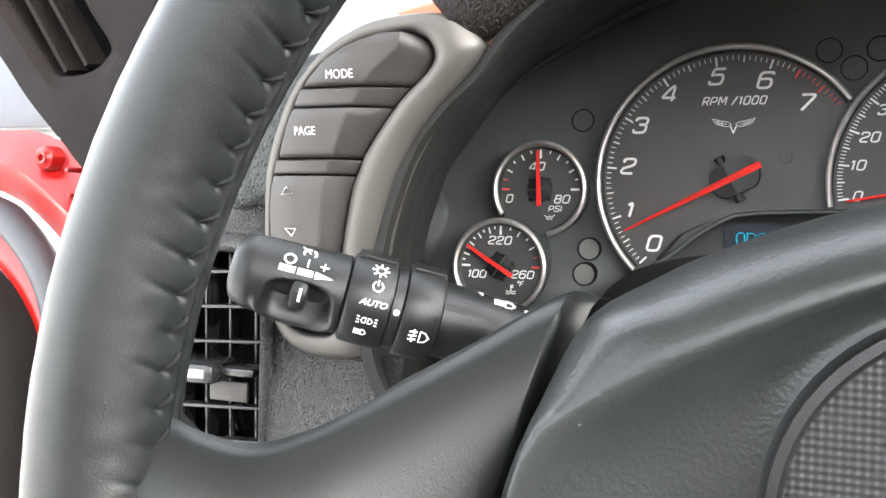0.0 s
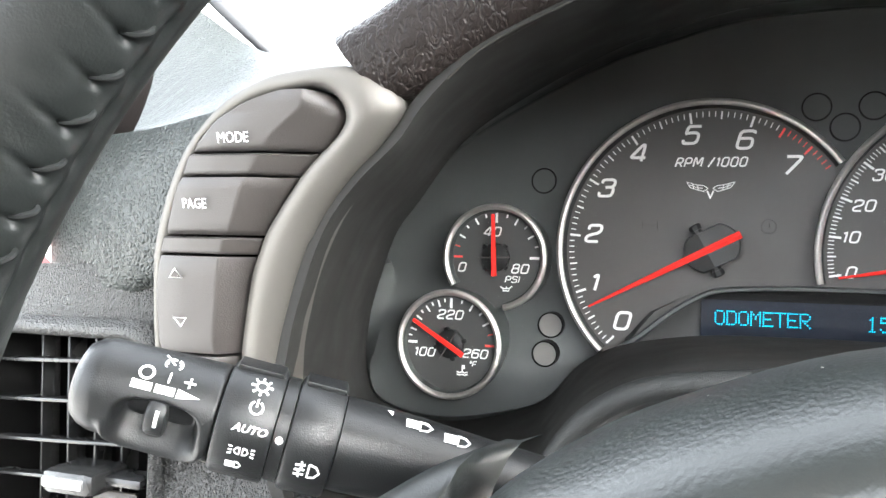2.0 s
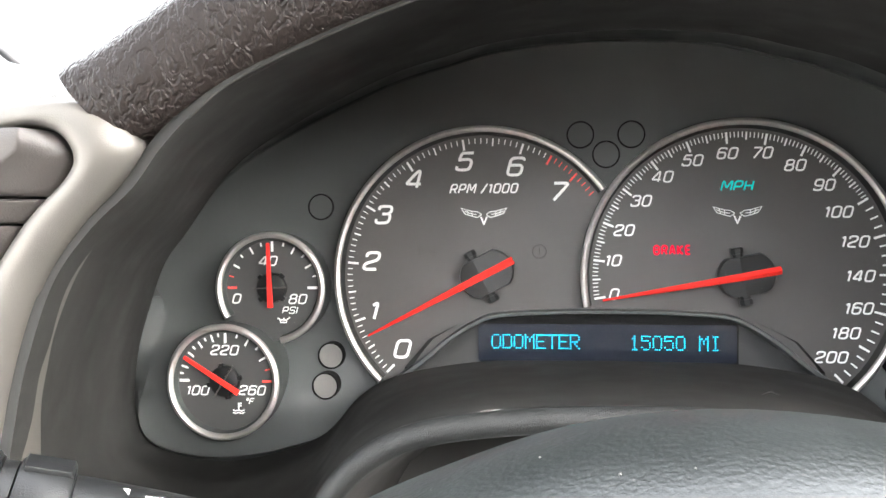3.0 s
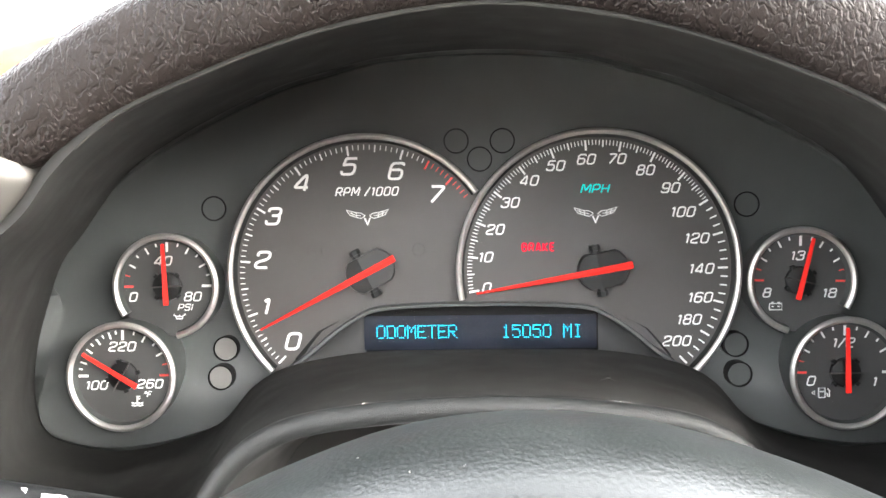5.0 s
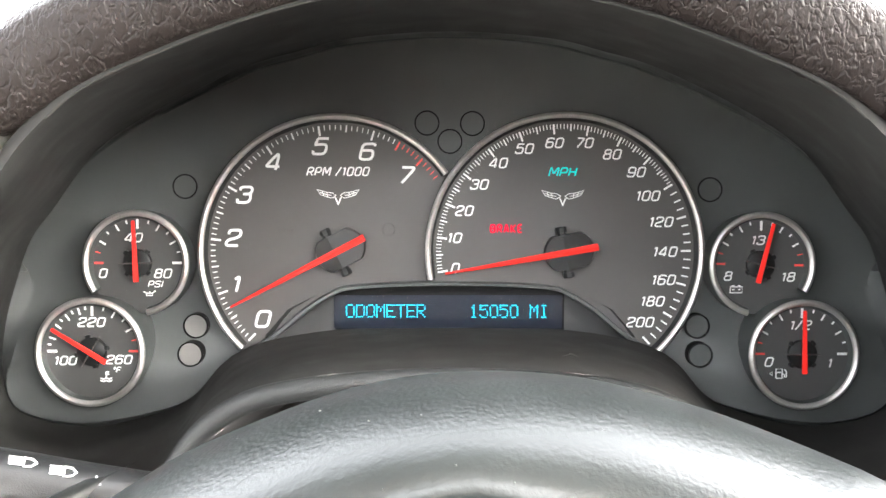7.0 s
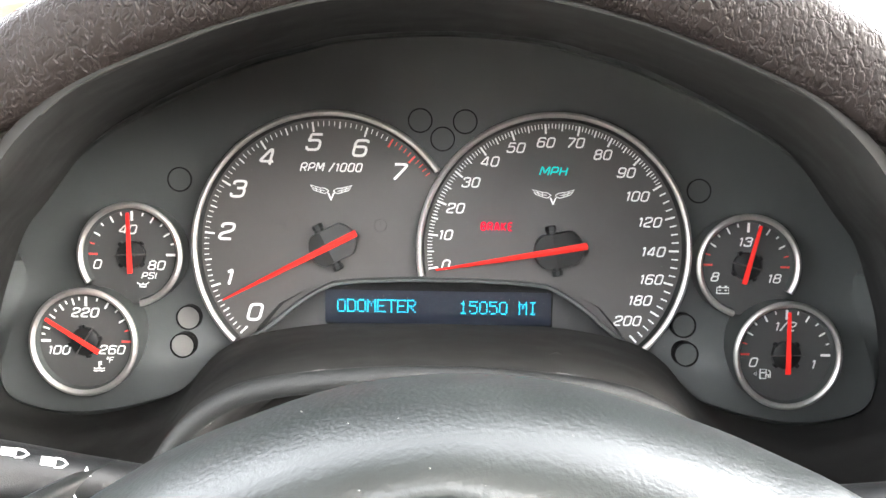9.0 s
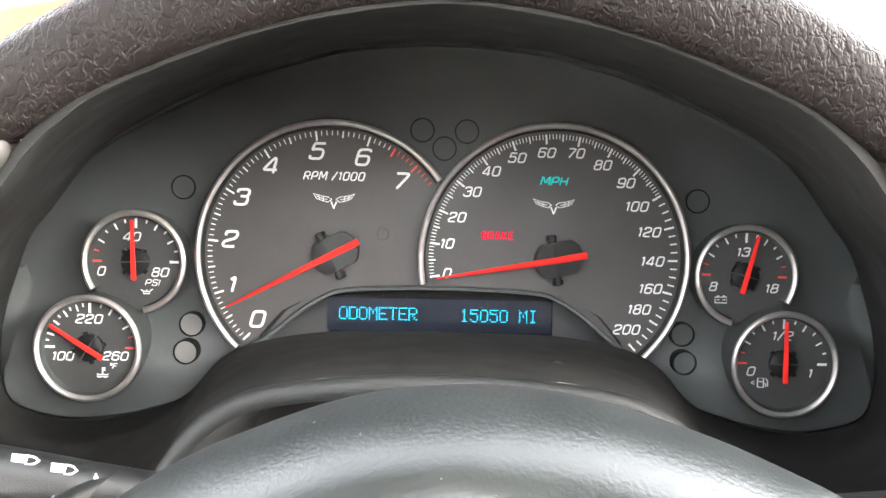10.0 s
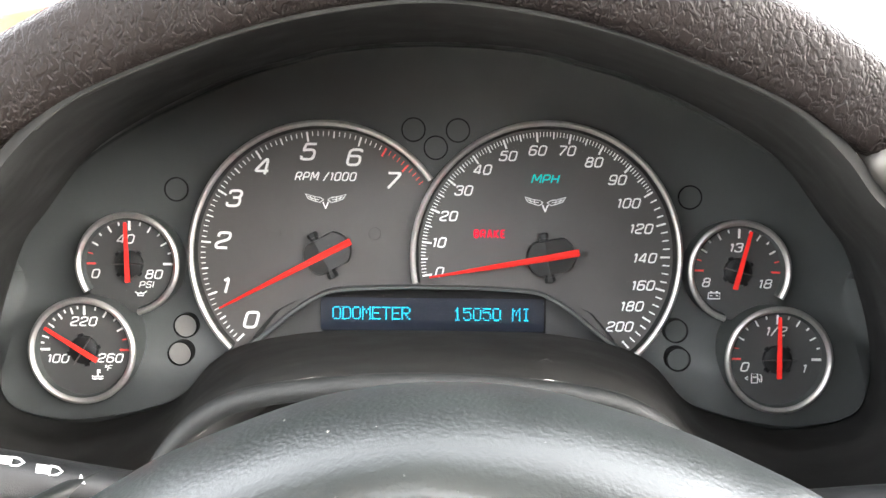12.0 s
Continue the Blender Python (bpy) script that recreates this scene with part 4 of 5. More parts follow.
dot_ring = part("dot_ring", stalk_body([(44.1, 11.0), (44.2, 11.8), (46.9, 11.9), (47.0, 11.0)]), STALK, stalk)
bm = ridge(stalk_body([(47.1, 11.4), (47.4, 12.6), (48.2, 13.0), (57.0, 12.9), (57.8, 12.4), (58.0, 10.6)]), 47.8, 57.6, 12.9, 16.5)
fog_ring = part("fog_ring", bm, STALK, stalk)
shaft = part("shaft", stalk_body([(58.2, 10.8), (62, 10.8), (76, 10.2), (92, 9.2), (120, 8.0), (165, 8.0)]), STALK, stalk)


def symbol(lines, u, v, r, parent, wide=0.27, name="symbol"):
    bm = bmesh.new()
    for line in lines:
        pts = []
        for (x0, z0), (x1, z1) in zip(line, line[1:]):
            k = max(1, int(math.hypot(x1 - x0, z1 - z0) / 1.2))
            pts += [(x0 + (x1 - x0) * i / k, z0 + (z1 - z0) * i / k) for i in range(k)]
        pts.append(line[-1])
        tube(bm, [on_stalk(u + x, v + z, r + 0.02) for x, z in pts], wide, 5)
    return part(name, bm, WHITE, parent)


def filled(outline, u, v, r, parent, name="symbol"):
    bm = bmesh.new()
    for lift in (0.0, 0.12):
        bm.faces.new([bm.verts.new(on_stalk(u + x, v + z, r + lift)) for x, z in outline])
    return part(name, bm, WHITE, parent, smooth=0)


symbol([curl(0, 0, 1.5, 0, 360, 14)], 14.5, 5.2, 10.75, knob, 0.3)
symbol([curl(0, 0, 1.8, -40, 60, 6), curl(0, 0, 1.8, 100, 220, 6), [(0.2, -0.2), (-2.3, 2.6)], *[[(1.2 * math.cos(radians(a)), 1.2 * math.sin(radians(a))), (1.8 * math.cos(radians(a)), 1.8 * math.sin(radians(a)))] for a in (0, 45, 90, 180)]], 19.3, 8.8, 10.85, knob, 0.24)
symbol([[(0, 1.3), (0, -1.1)]], 19.5, 5.0, 10.85, knob, 0.24)
symbol([[(-1.2, 0), (1.2, 0)], [(0, 1.2), (0, -1.2)]], 24.0, 5.0, 10.95, knob, 0.24)
filled([(-2.2, -0.9), (2.2, -0.9), (2.2, 0.9), (-2.2, 0.9)], 14.3, 2.2, 10.75, knob)
filled([(-2.1, -0.9), (2.1, -0.9), (2.1, 0.9), (-2.1, 0.9)], 19.3, 2.2, 10.85, knob)
filled([(-2.0, -1.1), (3.0, -0.1), (-2.0, 1.0)], 24.0, 2.2, 10.95, knob)
bm = bmesh.new()
grid(bm, [[on_stalk(u, -4.6 + 4.6 * g * math.cos(math.tau * k / 20), 9.6 + 2.4 * g * math.sin(math.tau * k / 20)) for k in range(20)] for u, g in ((16.6, 0.5), (17.0, 0.85), (17.8, 1.0), (20.2, 1.0), (21.0, 0.85), (21.4, 0.5))], True)
for ring in (16.6, 21.4):
    bm.faces.new([v for v in bm.verts if abs((v.co - A).dot(AX) - ring) < 0.01])
part("slider", bm, STALK, knob)
filled([(-0.35, -1.9), (0.35, -1.9), (0.35, 1.9), (-0.35, 1.9)], 19.4, -4.2, 12.1, knob, "slider_mark")
symbol([curl(0, 0, 1.25, 0, 360, 12), *[[(1.7 * math.cos(radians(a)), 1.7 * math.sin(radians(a))), (2.4 * math.cos(radians(a)), 2.4 * math.sin(radians(a)))] for a in range(0, 360, 45)]], 39.0, 8.6, 12.85, light_ring, 0.26)
symbol([curl(0, 0, 1.4, 120, 420, 12), [(0, 0.2), (0, 1.9)]], 39.1, 3.4, 12.85, light_ring, 0.24)
bm = lettering("AUTO", 1.75, 0.25, 0.06, 0.05, 1.12)
for v in bm.verts:
    v.co = on_stalk(39.0 + v.co.x, -1.4 + v.co.z, 12.9 - v.co.y)
part("lettering", bm, WHITE, light_ring, smooth=0)


def lamp_d(cx, s, g=1.0):
    return [(g * (cx + x * s), g * z) for x, z in ((0, 1.1), (1.0, 0.9), (1.6, 0), (1.0, -0.9), (0, -1.1), (0, 1.1))]


symbol([lamp_d(-0.3, -1, 0.75), lamp_d(0.6, 1, 0.75), *[[(-1.9, h), (-2.7, h * 1.2)] for h in (0.8, 0, -0.8)], *[[(2.2, h), (3.0, h * 1.2)] for h in (0.8, 0, -0.8)]], 38.3, -6.6, 12.9, light_ring, 0.17)
symbol([lamp_d(0.4, 1, 0.85), *[[(0.0, h), (-1.7, h)] for h in (0.7, 0.25, -0.25, -0.7)]], 37.3, -10.6, 12.9, light_ring, 0.19)
filled(curl(0, 0, 0.85, 0, 340, 14), 45.6, -2.2, 11.92, dot_ring, "white_dot")
symbol([lamp_d(0.5, 1, 1.5), [(-0.1, 1.3), (-2.3, 1.0)], [(-0.1, 0.1), (-2.3, -0.2)], [(-0.1, -1.1), (-2.3, -1.4)], [(-1.0, 2.0), (-0.8, 0.7), (-1.4, -0.7), (-1.1, -2.0)]], 52.6, -7.4, 13.0, fog_ring, 0.26)
filled([(-0.7, 0.9), (0.7, 0.9), (0.5, -1.2)], 68.2, 11.6, 10.6, shaft)
for u, v, r in ((75.4, 9.4, 10.3), (84.6, 7.8, 9.75)):
    for h in (1.05, 0.3, -0.45, -1.2):
        filled([(-3.3, h), (-0.4, h), (-0.4, h + 0.55), (-3.3, h + 0.55)], u, v, r, shaft)
    symbol([[(1.35 * x, z) for x, z in lamp_d(0, 1, 1.35)]], u, v, r, shaft, 0.27)
filled([(-1.0, -1.5), (1.1, -1.5), (-0.3, 1.4)], 92.4, 6.4, 9.35, shaft)

for k in (1, -1):
    symbol([[(2.6 * k * x, 2.4 * z) for x, z in ((0.1, 0.45), (0.95, 0.45), (0.95, 1.0), (1.75, 0.0), (0.95, -1.0), (0.95, -0.45), (0.1, -0.45))]], 86.5 + 0.7 * k, -1.6, 9.5, shaft, 0.28, "turn_arrow")

# ---- steering wheel ----
W = Matrix.Translation((0, -263.6, -80)) @ Matrix.Rotation(-math.atan(0.12), 4, "X")
wheel = thing("steering_wheel", "black leather steering wheel with stitched rim and vinyl hub", "steering wheel")
WR = Matrix.Translation((1.7, -265.9, -85.0)) @ Matrix.Rotation(-math.atan(0.12), 4, "X")
R0 = 158.7


def on_rim(a, b, lift=0.0):
    """A place on the rim: a round the wheel, b round the tube (0 faces outward, 90 the driver), in degrees."""
    r = 14.4 + lift
    rr = R0 + r * math.cos(radians(b))
    return WR @ Vector((rr * math.cos(radians(a)), -r * math.sin(radians(b)), rr * math.sin(radians(a))))


SEAM, STEP, FIRST = 176.0, 2.9, 118.0
bell = lambda x: math.exp(-x * x)


def pucker(a, b):
    """How the leather is drawn in round the stitches of its seam."""
    d = b - SEAM
    if not 112 < a < 250 or abs(d) > 75:
        return 0.12 * noise.noise(Vector((a * 0.5, b * 0.03, 3.0)))
    k = (a - FIRST) / STEP
    near = (k - round(k)) * STEP
    odd = noise.noise(Vector((round(k) * 3.7, 1.3, 0.4)))
    swell = math.sin(math.pi * near / STEP) ** 2
    lift = -0.6 * bell(near / 0.3) * bell((d + 6) / 5)
    lift -= (0.7 + 0.5 * odd) * bell((near - 0.025 * (d + 6)) / 0.26) * (bell((d + 6) / (17 + 9 * odd)) if d < -6 else bell((d + 6) / 6))
    lift += (0.4 + 0.25 * odd) * swell * bell((d - 3) / 7) + 0.2 * swell * bell((d + 14) / 9)
    lift -= 0.9 * bell((d - 17) / 4) * (0.5 + 0.5 * swell)
    return lift + 0.14 * noise.noise(Vector((a * 0.7, b * 0.05, 3.0))) * (0.5 + bell(d / 40))


bm = bmesh.new()
turns_a = [112 + 0.22 * i for i in range(628)] + [250.2 + 1.75 * i for i in range(127)]
turns_b = [SEAM - 60 + 1.8 * i for i in range(50)] + [SEAM + 30 + 7.5 * i for i in range(36)]
grid(bm, [[on_rim(a, b, pucker(a % 360, b if b < SEAM + 180 else b - 360)) for b in turns_b] for a in turns_a], True, True)
rim = part("rim", bm, LEATHER, wheel, "black leather rim", smooth=80)
# stitches along the inner seam, each from its hole over the edge of the leather
for i in range(46):
    a = FIRST + i * STEP
    bm = bmesh.new()
    lean = random.uniform(1.1, 1.6)
    way = [on_rim(a - lean * u, SEAM - 6 + 10 * u, h) for u, h in ((0, -1.8), (0.15, -0.9), (0.4, 0.3), (0.7, 0.9), (0.9, 0.6), (1.0, -0.6))]
    tube(bm, catmull(way, 3), [0.34, 0.4, 0.44, 0.48] + [0.52] * 8 + [0.48, 0.42, 0.36, 0.3], 8)
    part("stitch", bm, THREAD, rim)


# airbag cover
TOP = [(-90, -28), (-84, -4), (-76, 18), (-69.5, 28), (-57, 36.6), (-41, 43.4), (-20, 50.2), (1.5, 53.0), (23, 51.8), (40, 48.0), (53, 44.2), (63, 40.6), (73, 36.0), (85, 28), (90, 12), (91, -8), (91, -28), (84, -60), (60, -84), (0, -92), (-60, -84), (-84, -60)]
outline = catmull([Vector((x, 0, z)) for x, z in TOP], 4, True)
bm = bmesh.new()
rows = []
narrow = lambda p: p.x * (0.945 if abs(p.x) > 60 else 1.0 - 0.055 * abs(p.x) / 60)


def crown(p):
    """Where the ridge of the cover lies on the way from its middle to the edge point p: it runs as a rounded diamond round the disc."""
    q = Vector((narrow(p), 0, p.z + 3))
    return min(0.95, ((abs(q.x) / 80) ** 1.3 + (abs(q.z) / 43) ** 1.3) ** (-1 / 1.3))


ease = lambda t: t * t * (3 - 2 * t)
middle_of = Vector((0, 0, -3))
edge_dy = lambda p: 44 - 16 * ease(min(1.0, max(0.0, (abs(p.x) - 58) / 12)))
# from the edge over the domed shoulder to its ridge
for k in range(17):
    a = radians(5.625 * k)
    rows.append([])
    for p in outline:
        q = Vector((narrow(p), 0, p.z)) - middle_of
        c = middle_of + q * (1 - (1 - crown(p)) * (1 - math.cos(a)))
        rows[-1].append(W @ Vector((c.x, edge_dy(p) + (5.5 - edge_dy(p)) * math.sin(a), c.z)))
rows.insert(0, [W @ Vector((narrow(p) * 0.995, edge_dy(p) + 8, p.z * 0.995)) for p in outline])
# and down into the bowl round the disc
for f, dy in ((0.06, 5.6), (0.16, 6.6), (0.3, 8.8), (0.46, 11.2), (0.64, 13.0), (0.82, 13.6), (1.0, 12.6)):
    rows.append([])
    for p in outline:
        q = (Vector((narrow(p), 0, p.z)) - middle_of) * crown(p)
        c = middle_of + q.lerp(q.normalized() * 35.0, f)
        rows[-1].append(W @ Vector((c.x, dy, c.z)))
vs = grid(bm, rows, True)
bm.faces.new(vs[-1])
hub = part("hub_cover", bm, HUBSKIN, wheel, "charcoal vinyl airbag cover", smooth=80)
# black skirt under the cover's edge: the gap's shade put in as colour
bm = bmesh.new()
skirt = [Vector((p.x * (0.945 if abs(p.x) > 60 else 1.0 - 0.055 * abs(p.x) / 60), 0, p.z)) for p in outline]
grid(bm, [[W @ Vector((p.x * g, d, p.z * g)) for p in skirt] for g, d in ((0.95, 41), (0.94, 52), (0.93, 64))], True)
part("gap_shade_skirt", bm, BLACK, wheel, "black skirt standing in for the shade of the gap behind the cover")
# added black blocks that keep the gap beside each spoke dark
for s in (1, -1):
    bm = bmesh.new()
    block(bm, -84, -58, 56, 60, -80, 8)
    bm.transform(W @ Matrix.Scale(s, 4, (1, 0, 0)))
    part("gap_shade_block", bm, BLACK, wheel)
# ribbed disc in the middle
bm = bmesh.new()
rows = []
for r, y in ((35.5, 13), (35.2, 6.5), (34.6, 5.2), (33.0, 5.0), (32.2, 6.0), (32.0, 8.0)):
    rows.append([W @ Vector((r * math.cos(math.tau * k / 64), y, r * math.sin(math.tau * k / 64) - 3)) for k in range(64)])
grid(bm, rows, True)
part("disc_ring", bm, STALK, wheel)
bm = bmesh.new()


def ribs(x, z):
    return 6.6 - 0.2 * math.sin(x * 2.4) ** 2 - 0.2 * math.sin(z * 2.4) ** 2


k = 230
vs = {}
for i in range(k + 1):
    for j in range(k + 1):
        x, z = -33 + 66 * i / k, -33 + 66 * j / k
        if math.hypot(x, z) < 32.4:
            vs[i, j] = bm.verts.new(W @ Vector((x, ribs(x, z), z - 3)))
for (i, j) in list(vs):
    q = [vs.get((i, j)), vs.get((i + 1, j)), vs.get((i + 1, j + 1)), vs.get((i, j + 1))]
    if all(q):
        bm.faces.new(q)
part("ribbed_disc", bm, material("disc_black", (0.012, 0.0125, 0.013), 0.6, spec=0.3), wheel, "black finely ribbed centre disc")
bm = bmesh.new()
tube(bm, [W @ Vector((x, 4.4, z)) for x, z in ((-26, -12), (-14, -15), (0, -23), (14, -15), (26, -12))], [1.0, 2.0, 2.6, 2.0, 1.0], 8)
part("emblem", bm, CHROME, wheel, "chrome winged emblem")


def spoke(s):
    """A spoke with its thumb wing, from the rim to the gap beside the hub."""
    top = [(-153, 12), (-146, 6), (-137, 2), (-127, 0.5), (-117, 4), (-104, 12), (-90, 21), (-79, 28.5), (-72, 32), (-68.5, 31)]
    low = [(-153, -46), (-143, -44), (-132, -44), (-120, -46), (-108, -48), (-99, -48), (-93, -46), (-89, -40), (-87.5, -30)]
    dep = [2, 0, 1, 4, 9, 16, 22, 26, 28]
    t = catmull([Vector((s * x, d, z)) for (x, z), d in zip(top, dep)], 4)
    l = catmull([Vector((s * x, d - 4, z)) for (x, z), d in zip(low, dep)], 4)
    bm = bmesh.new()
    rows = []
    for p, q in zip(t, l):
        row = []
        for f, push in ((0, 26), (0.0, 8), (0.03, 1.5), (0.1, -2.5), (0.3, -5.5), (0.55, -7), (0.8, -5), (0.95, -1), (1.0, 8), (1.0, 26)):
            c = p.lerp(q, f)
            drop = 0.7 * max(0.0, push) * max(0.0, min(1.0, (abs(c.x) - 106) / 20)) if f == 0 else 0.0
            row.append(W @ Vector((c.x, c.y + push, c.z - drop)))
        rows.append(row)
    e = [W @ (W.inverted() @ v + Vector((s * 1.0, 5, -0.6))) for v in rows[-1]]
    e2 = [W @ (W.inverted() @ v + Vector((s * 1.2, 24, -1.0))) for v in rows[-1]]
    vs = grid(bm, rows + [e, e2])
    return part("spoke", bm, LEATHER, wheel, smooth=80)


spoke(1), spoke(-1)
# column cowl under the dials: a padded roll round the opening behind the wheel
roll = [(-98, -132, -104), (-86, -128, -84), (-76, -127, -69), (-64, -127, -60), (-50, -127, -55.5), (-25, -127, -52.5), (0, -127, -51.6), (25, -127, -52.5), (50, -127, -55.5), (64, -127, -60), (76, -127, -69), (86, -128, -84), (98, -132, -104)]
bm = bmesh.new()
tube(bm, catmull([Vector(p) + Vector((0, 6.5, -1.4)) for p in roll], 6), 3.4, 14)
cowl = solo("column_roll", bm, ROLL, "rounded charcoal vinyl roll edging the column opening", "dash trim", kind="structure", smooth=80)
bm = bmesh.new()
rows = [[(x * g, y, z - dz) for x, _, z in roll] for g, y, dz in ((0.98, -118, 4), (0.9, -60, 12), (0.5, -50, 30))]
grid(bm, rows)
solo("column_well", bm, WELL, "dark hollow behind the steering wheel", "dash trim", kind="structure")

# specks of dust on the airbag cover and the shroud, and a bit of lint
DUST = material("pale_dust", (0.07, 0.07, 0.068), 0.9)
bm = bmesh.new()
hubmesh = BVHTree.FromPolygons(*(lambda me: ([v.co * 1000 for v in me.vertices], [list(f.vertices) for f in me.polygons]))(hub.data))
for x, z, r in ((-24, -36, 0.22), (-21.5, -35.2, 0.18), (-15, -35, 0.25), (-7, -33.8, 0.16), (-30, -37.5, 0.18), (20, -35.5, 0.14), (-2, -38, 0.2), (6, -40, 0.16), (-38, -41, 0.16), (-12, -41, 0.2), (-64, -72, 0.3)):
    place = hubmesh.ray_cast(Vector((x, -400, z)), Vector((0, 1, 0)))[0]
    if place:
        bmesh.ops.create_icosphere(bm, subdivisions=1, radius=r, matrix=Matrix.Translation(place))
solo("dust_specks", bm, DUST, "pale dust specks on the airbag cover", "dust", kind="stuff")
ledge = BVHTree.FromPolygons(*(lambda me: ([v.co * 1000 for v in me.vertices], [list(f.vertices) for f in me.polygons]))(shroud.data))
bm = bmesh.new()
for k in range(46):
    place = ledge.ray_cast(Vector((random.uniform(-75, 75), random.uniform(-112, -30), -20)), Vector((0, 0, -1)))[0]
    if place:
        bmesh.ops.create_icosphere(bm, subdivisions=1, radius=random.uniform(0.05, 0.15), matrix=Matrix.Translation(place))
solo("dust_specks", bm, DUST, "fine pale dust on the black shroud ledge", "dust", kind="stuff")
place = ledge.ray_cast(Vector((39, -86, -20)), Vector((0, 0, -1)))[0]
bm = bmesh.new()
for way in (((-2.2, -1, 0.2), (-0.5, 0, 0.5), (1.2, 1.5, 0.4), (1.6, 3.5, 0.6)), ((0.2, 3, 0.2), (0.6, 1, 0.7), (1.4, -0.5, 0.4), (2.2, -1.5, 0.2))):
    tube(bm, catmull([place + Vector(p) for p in way], 4), 0.07, 5)
solo("lint", bm, DUST, "curled pale bit of lint on the shroud ledge", "lint", smooth=80)
# ---- car round the dash ----
# tone of unseen cabin parts, set for what they bounce into the lens
UNSEEN_TRIM = material("unseen_brown_grey", (0.32, 0.27, 0.24), 0.8, vary=0.2, scale=20)

def slab(name, x0, x1, y0, y1, z0, z1, mat, label, category="car body", kind="structure", bevel=0.0):
    bm = bmesh.new()
    block(bm, x0, x1, y0, y1, z0, z1, bevel)
    return solo(name, bm, mat, label, category, kind=kind)


slab("car_floor", -500, 1100, -1300, 600, -640, -600, CARPET, "black carpeted car floor")
# unseen wall, its height set to limit the light from behind
slab("unseen_rear_wall", -500, 1100, -1010, -950, -600, 80, UNSEEN_TRIM, "unseen brown-grey wall behind the seats that limits the rear light")
# unseen wall, added to hold back sky light from the right
slab("unseen_right_wall", 1100, 1130, -1340, 600, -600, 180, GREYTRIM, "unseen grey wall that cuts the light from the right")
slab("dash_right", 420, 1100, -60, 330, -300, 10, PAD, "grey-green vinyl dash in front of the passenger")

# unseen roof and rail, placed to shape overhead light on hood and hub
slab("unseen_roof", -430, 1130, -1010, -400, 395, 430, UNSEEN_TRIM, "unseen brown-grey roof lining that blocks light from above")
slab("unseen_header", -430, 1130, -400, -300, 385, 425, GREYTRIM, "unseen dark grey header rail that breaks up the overhead light", bevel=12)

# end of the dash with the side outlet
pod = thing("side_vent", "black grained dash end with a slotted side outlet", "air vent")
EDGE = [(-360, 60), (-335, 40), (-315.5, 19.8), (-301.3, 2.5), (-282.9, -15.9), (-275.6, -23.5), (-266, -10), (-256, 8), (-247, 22), (-240, 40), (-238, 62), (-240, 90), (-300, 110), (-360, 100)]
SLOT = [(-264.5, 23.5), (-265.5, 18.5), (-272, 14), (-283, 11.9), (-290.5, 13.2), (-297, 20), (-312, 38.5), (-330, 62), (-318, 82), (-298, 78), (-277, 41)]
e = catmull([Vector((x, -145, z)) for x, z in EDGE], 4, True)
c = Vector((-292, -145, 40))
hole = catmull([Vector((x, -145, z)) for x, z in SLOT], 4, True)
bm = bmesh.new()
wide = [c + (p - c) * 1.16 for p in hole]


def spread(curve, n=96):
    """Points round c at even angles."""
    out = []
    ang = [(math.atan2(p.z - c.z, p.x - c.x), p) for p in curve]
    for k in range(n):
        t = math.tau * k / n - math.pi
        q = min(ang, key=lambda g: abs((g[0] - t + math.pi) % math.tau - math.pi))[1]
        out.append(q)
    return out


es, ws, hs = spread(e), spread(wide), spread(hole)
shift = lambda pts, d, g=1.0: [c + (p - c) * g + Vector((0, d, 0)) for p in pts]
grid(bm, [shift(es, 60, 0.9), shift(es, 14, 1.06), shift(es, 2.0, 1.012), shift(es, 0, 0.985), shift(ws, -0.4, 1.03), shift(ws, 0.4, 1.0), shift(hs, 2.5, 1.01), shift(hs, 5, 0.98), shift(hs, 24, 0.93)], True)
part("housing", bm, POD, pod, smooth=40)
bm = bmesh.new()
bm.faces.new([bm.verts.new(p) for p in shift(hole, 23, 0.95)])
part("back", bm, BLACK, pod)
for k, (x, z) in enumerate(((-286, 14), (-276, 16))):
    bm = bmesh.new()
    way = Vector((-0.56, 0, 0.83))
    p0, p1 = Vector((x, -137, z)), Vector((x, -137, z)) + way * 70
    side = Vector((2.2, 9, 1.2))
    rows = [[p0 - side * 0.5, p0 + side * 0.5, p0 + side * 0.5 + Vector((1.4, 0, 1)), p0 - side * 0.5 + Vector((1.4, 0, 1))], [p1 - side * 0.5, p1 + side * 0.5, p1 + side * 0.5 + Vector((1.4, 0, 1)), p1 - side * 0.5 + Vector((1.4, 0, 1))]]
    vs = grid(bm, rows, True)
    bm.faces.new(vs[0]), bm.faces.new(vs[1])
    part("louvre", bm, POD, pod)

# door opening: red painted jamb with a bolt, grey seal, red sill, dark trim
ARCS = [[(-520, 2), (-440, 1.5), (-410, 1), (-390, 0.5), (-370, -5), (-345, -16), (-310, -40)],
        [(-520, -4), (-440, -5), (-410, -7), (-388, -12), (-366, -24), (-340, -42), (-306, -80)],
        [(-520, -8), (-440, -11), (-410, -14.5), (-387, -20), (-365, -33), (-338, -56), (-304, -100)],
        [(-520, -14), (-440, -17), (-410, -20.5), (-386, -30), (-363, -44), (-336, -72), (-302, -120)],
        [(-520, -22), (-440, -27), (-410, -34), (-389.6, -46), (-372.5, -61.4), (-352, -88), (-330, -150)]]
jamb = thing("door_jamb", "glossy red painted door jamb with a bolt", "door jamb")
bm = bmesh.new()
grid(bm, [catmull([Vector((x, y, z)) for x, z in arc], 6) for arc, y in zip(ARCS, (-58, -60, -72, -62, -52))])
part("panel", bm, CAR_RED, jamb, smooth=80)
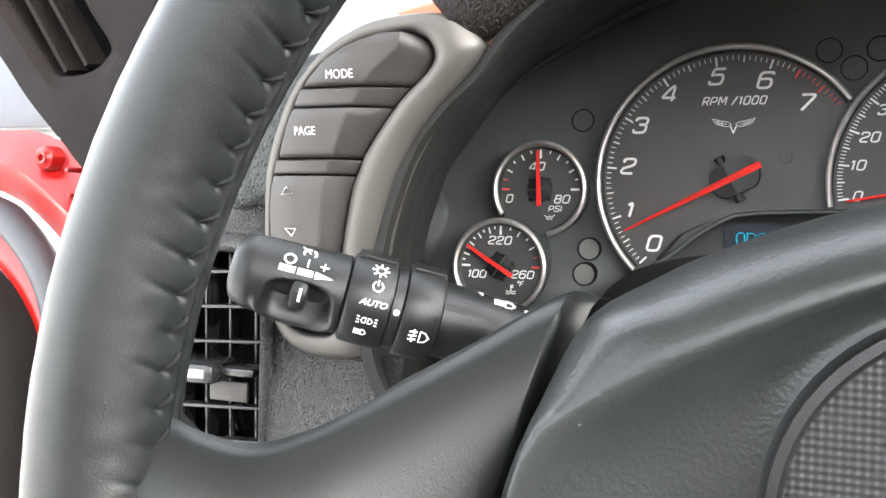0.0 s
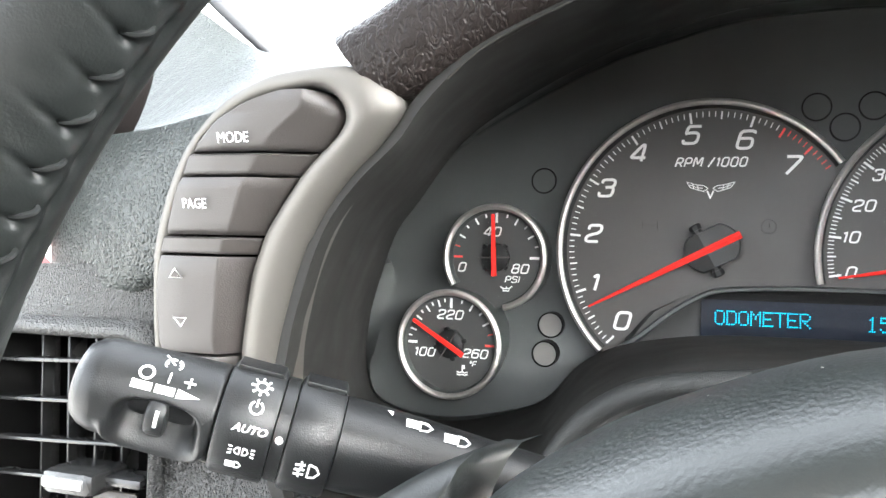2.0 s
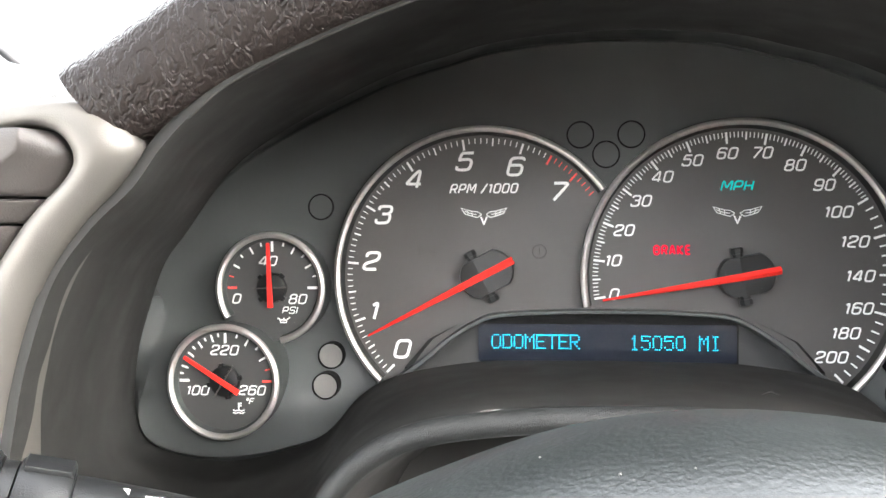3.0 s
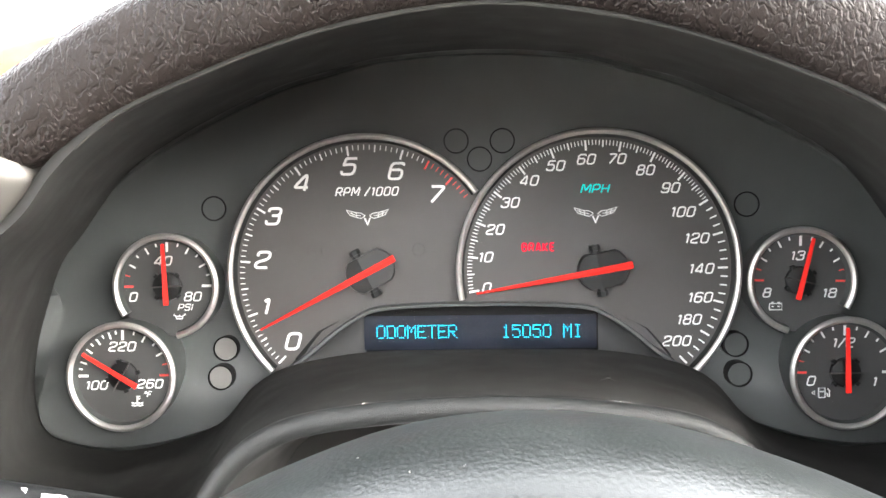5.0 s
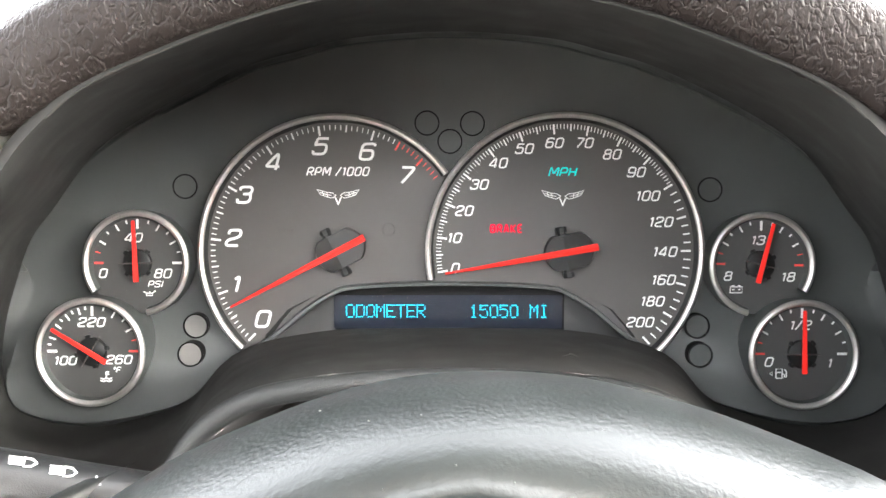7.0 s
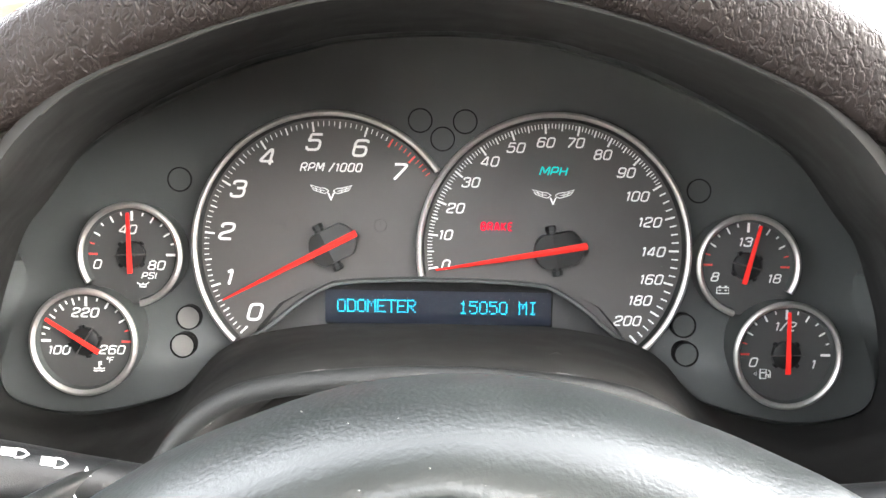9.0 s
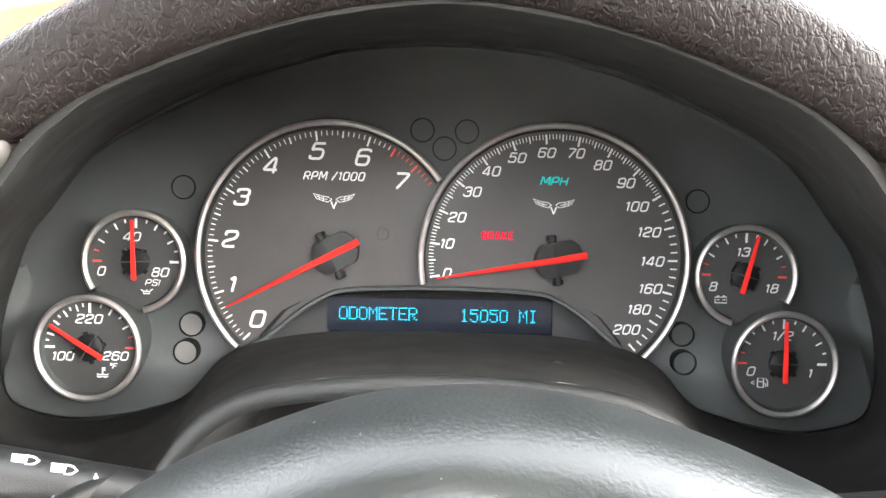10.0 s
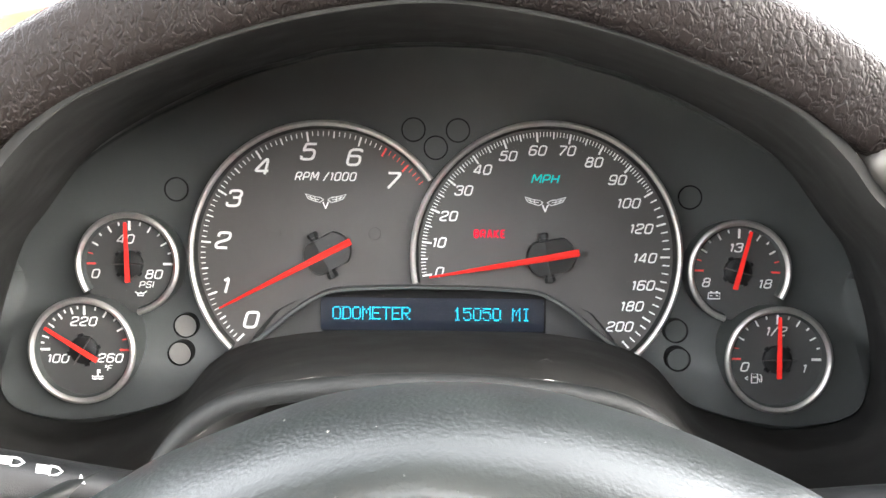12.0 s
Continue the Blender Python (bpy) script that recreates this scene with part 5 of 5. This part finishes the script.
bm = bmesh.new()
turned(bm, -374, -14, [(0.01, -66.5), (1.6, -66.5), (1.8, -68.5), (3.0, -69), (3.6, -68), (5.6, -66.8), (6.2, -64.5), (6.2, -58)], n=28)
part("bolt", bm, CAR_RED, jamb, "red painted bolt")
for x, z in ((-357, -20), (-356, -33)):
    bm = bmesh.new()
    turned(bm, x, z, [(0.01, -69.5), (1.0, -69.2), (1.4, -68), (1.4, -60)], n=14)
    part("stud", bm, CAR_RED, jamb)
SEAL = [(-520, -32), (-440, -37), (-411, -43), (-398, -51), (-384, -66), (-373, -88), (-366, -130), (-362, -220)]
bm = bmesh.new()
tube(bm, catmull([Vector((x, -60, z)) for x, z in SEAL], 6), 9.0, 14)
solo("door_seal", bm, material("grey_rubber", (0.045, 0.047, 0.053), 0.5, grain=0.2), "smooth grey rubber door seal", "door seal", smooth=80)
bm = bmesh.new()
grid(bm, [catmull([Vector((x + dx, y, z + dz)) for x, z in SEAL], 6) for dx, y, dz in ((-4, -56, -6), (-8, -62, -13), (-12, -60, -22), (-14, -48, -32))])
sill = solo("sill_panel", bm, CAR_RED, "glossy red painted sill edge inside the seal", "car body", smooth=80)
bm = bmesh.new()
grid(bm, [catmull([Vector((x + dx, y, z + dz)) for x, z in SEAL], 6) for dx, y, dz in ((-10, -58, -26), (-16, -74, -34), (-24, -80, -60), (-60, -80, -200), (-90, -80, -420))])
solo("door_trim", bm, POD, "dark mauve-grey door trim panel", "car trim", smooth=80)
slab("door_frame", -640, -345, -55, -48, 2, 42, material("grey_frame", (0.10, 0.105, 0.12), 0.35), "blue-grey door frame strip", "car trim", bevel=3)

# windscreen pillar edge and the red wing ahead
bm = bmesh.new()
tube(bm, catmull([Vector(p) for p in ((-280, 74, 76), (-290, 62, 85), (-318, 58, 111), (-360, 58, 150), (-440, 58, 230), (-560, 20, 400))], 6), [2.0 + 0.15 * k for k in range(31)], 10)
solo("windscreen_edge", bm, RUBBER, "black windscreen edge beside the dash", "car trim", smooth=80)
bm = bmesh.new()
rows = []
for y, top in ((820, 120), (900, 200), (1000, 236), (1150, 262), (1350, 300), (1550, 318), (1800, 280), (2050, 120)):
    rows.append([Vector((x * (0.6 + y / 2700), y, top + 78 + h)) for x, h in ((-1150, -760), (-1080, -240), (-960, -90), (-820, -40), (-640, 0), (-500, 22), (-360, 36), (-200, 30), (0, 20), (150, -40), (260, -200))])
grid(bm, [catmull(r, 4) for r in rows])
solo("front_wing", bm, BONNET, "glossy red front wing and bonnet of the car", "car body", smooth=80)

# wiper stalk on the other side of the column
wiper = thing("wiper_stalk", "plain black wiper stalk behind the wheel", "stalk")
bm = bmesh.new()
tube(bm, [Vector((70, -150, -85)), Vector((112, -170, -75.5)), Vector((150, -188, -69)), Vector((172, -198, -66))], [7.5, 9.0, 10.5, 11.0], 20)
part("shaft", bm, STALK, wiper, smooth=60)
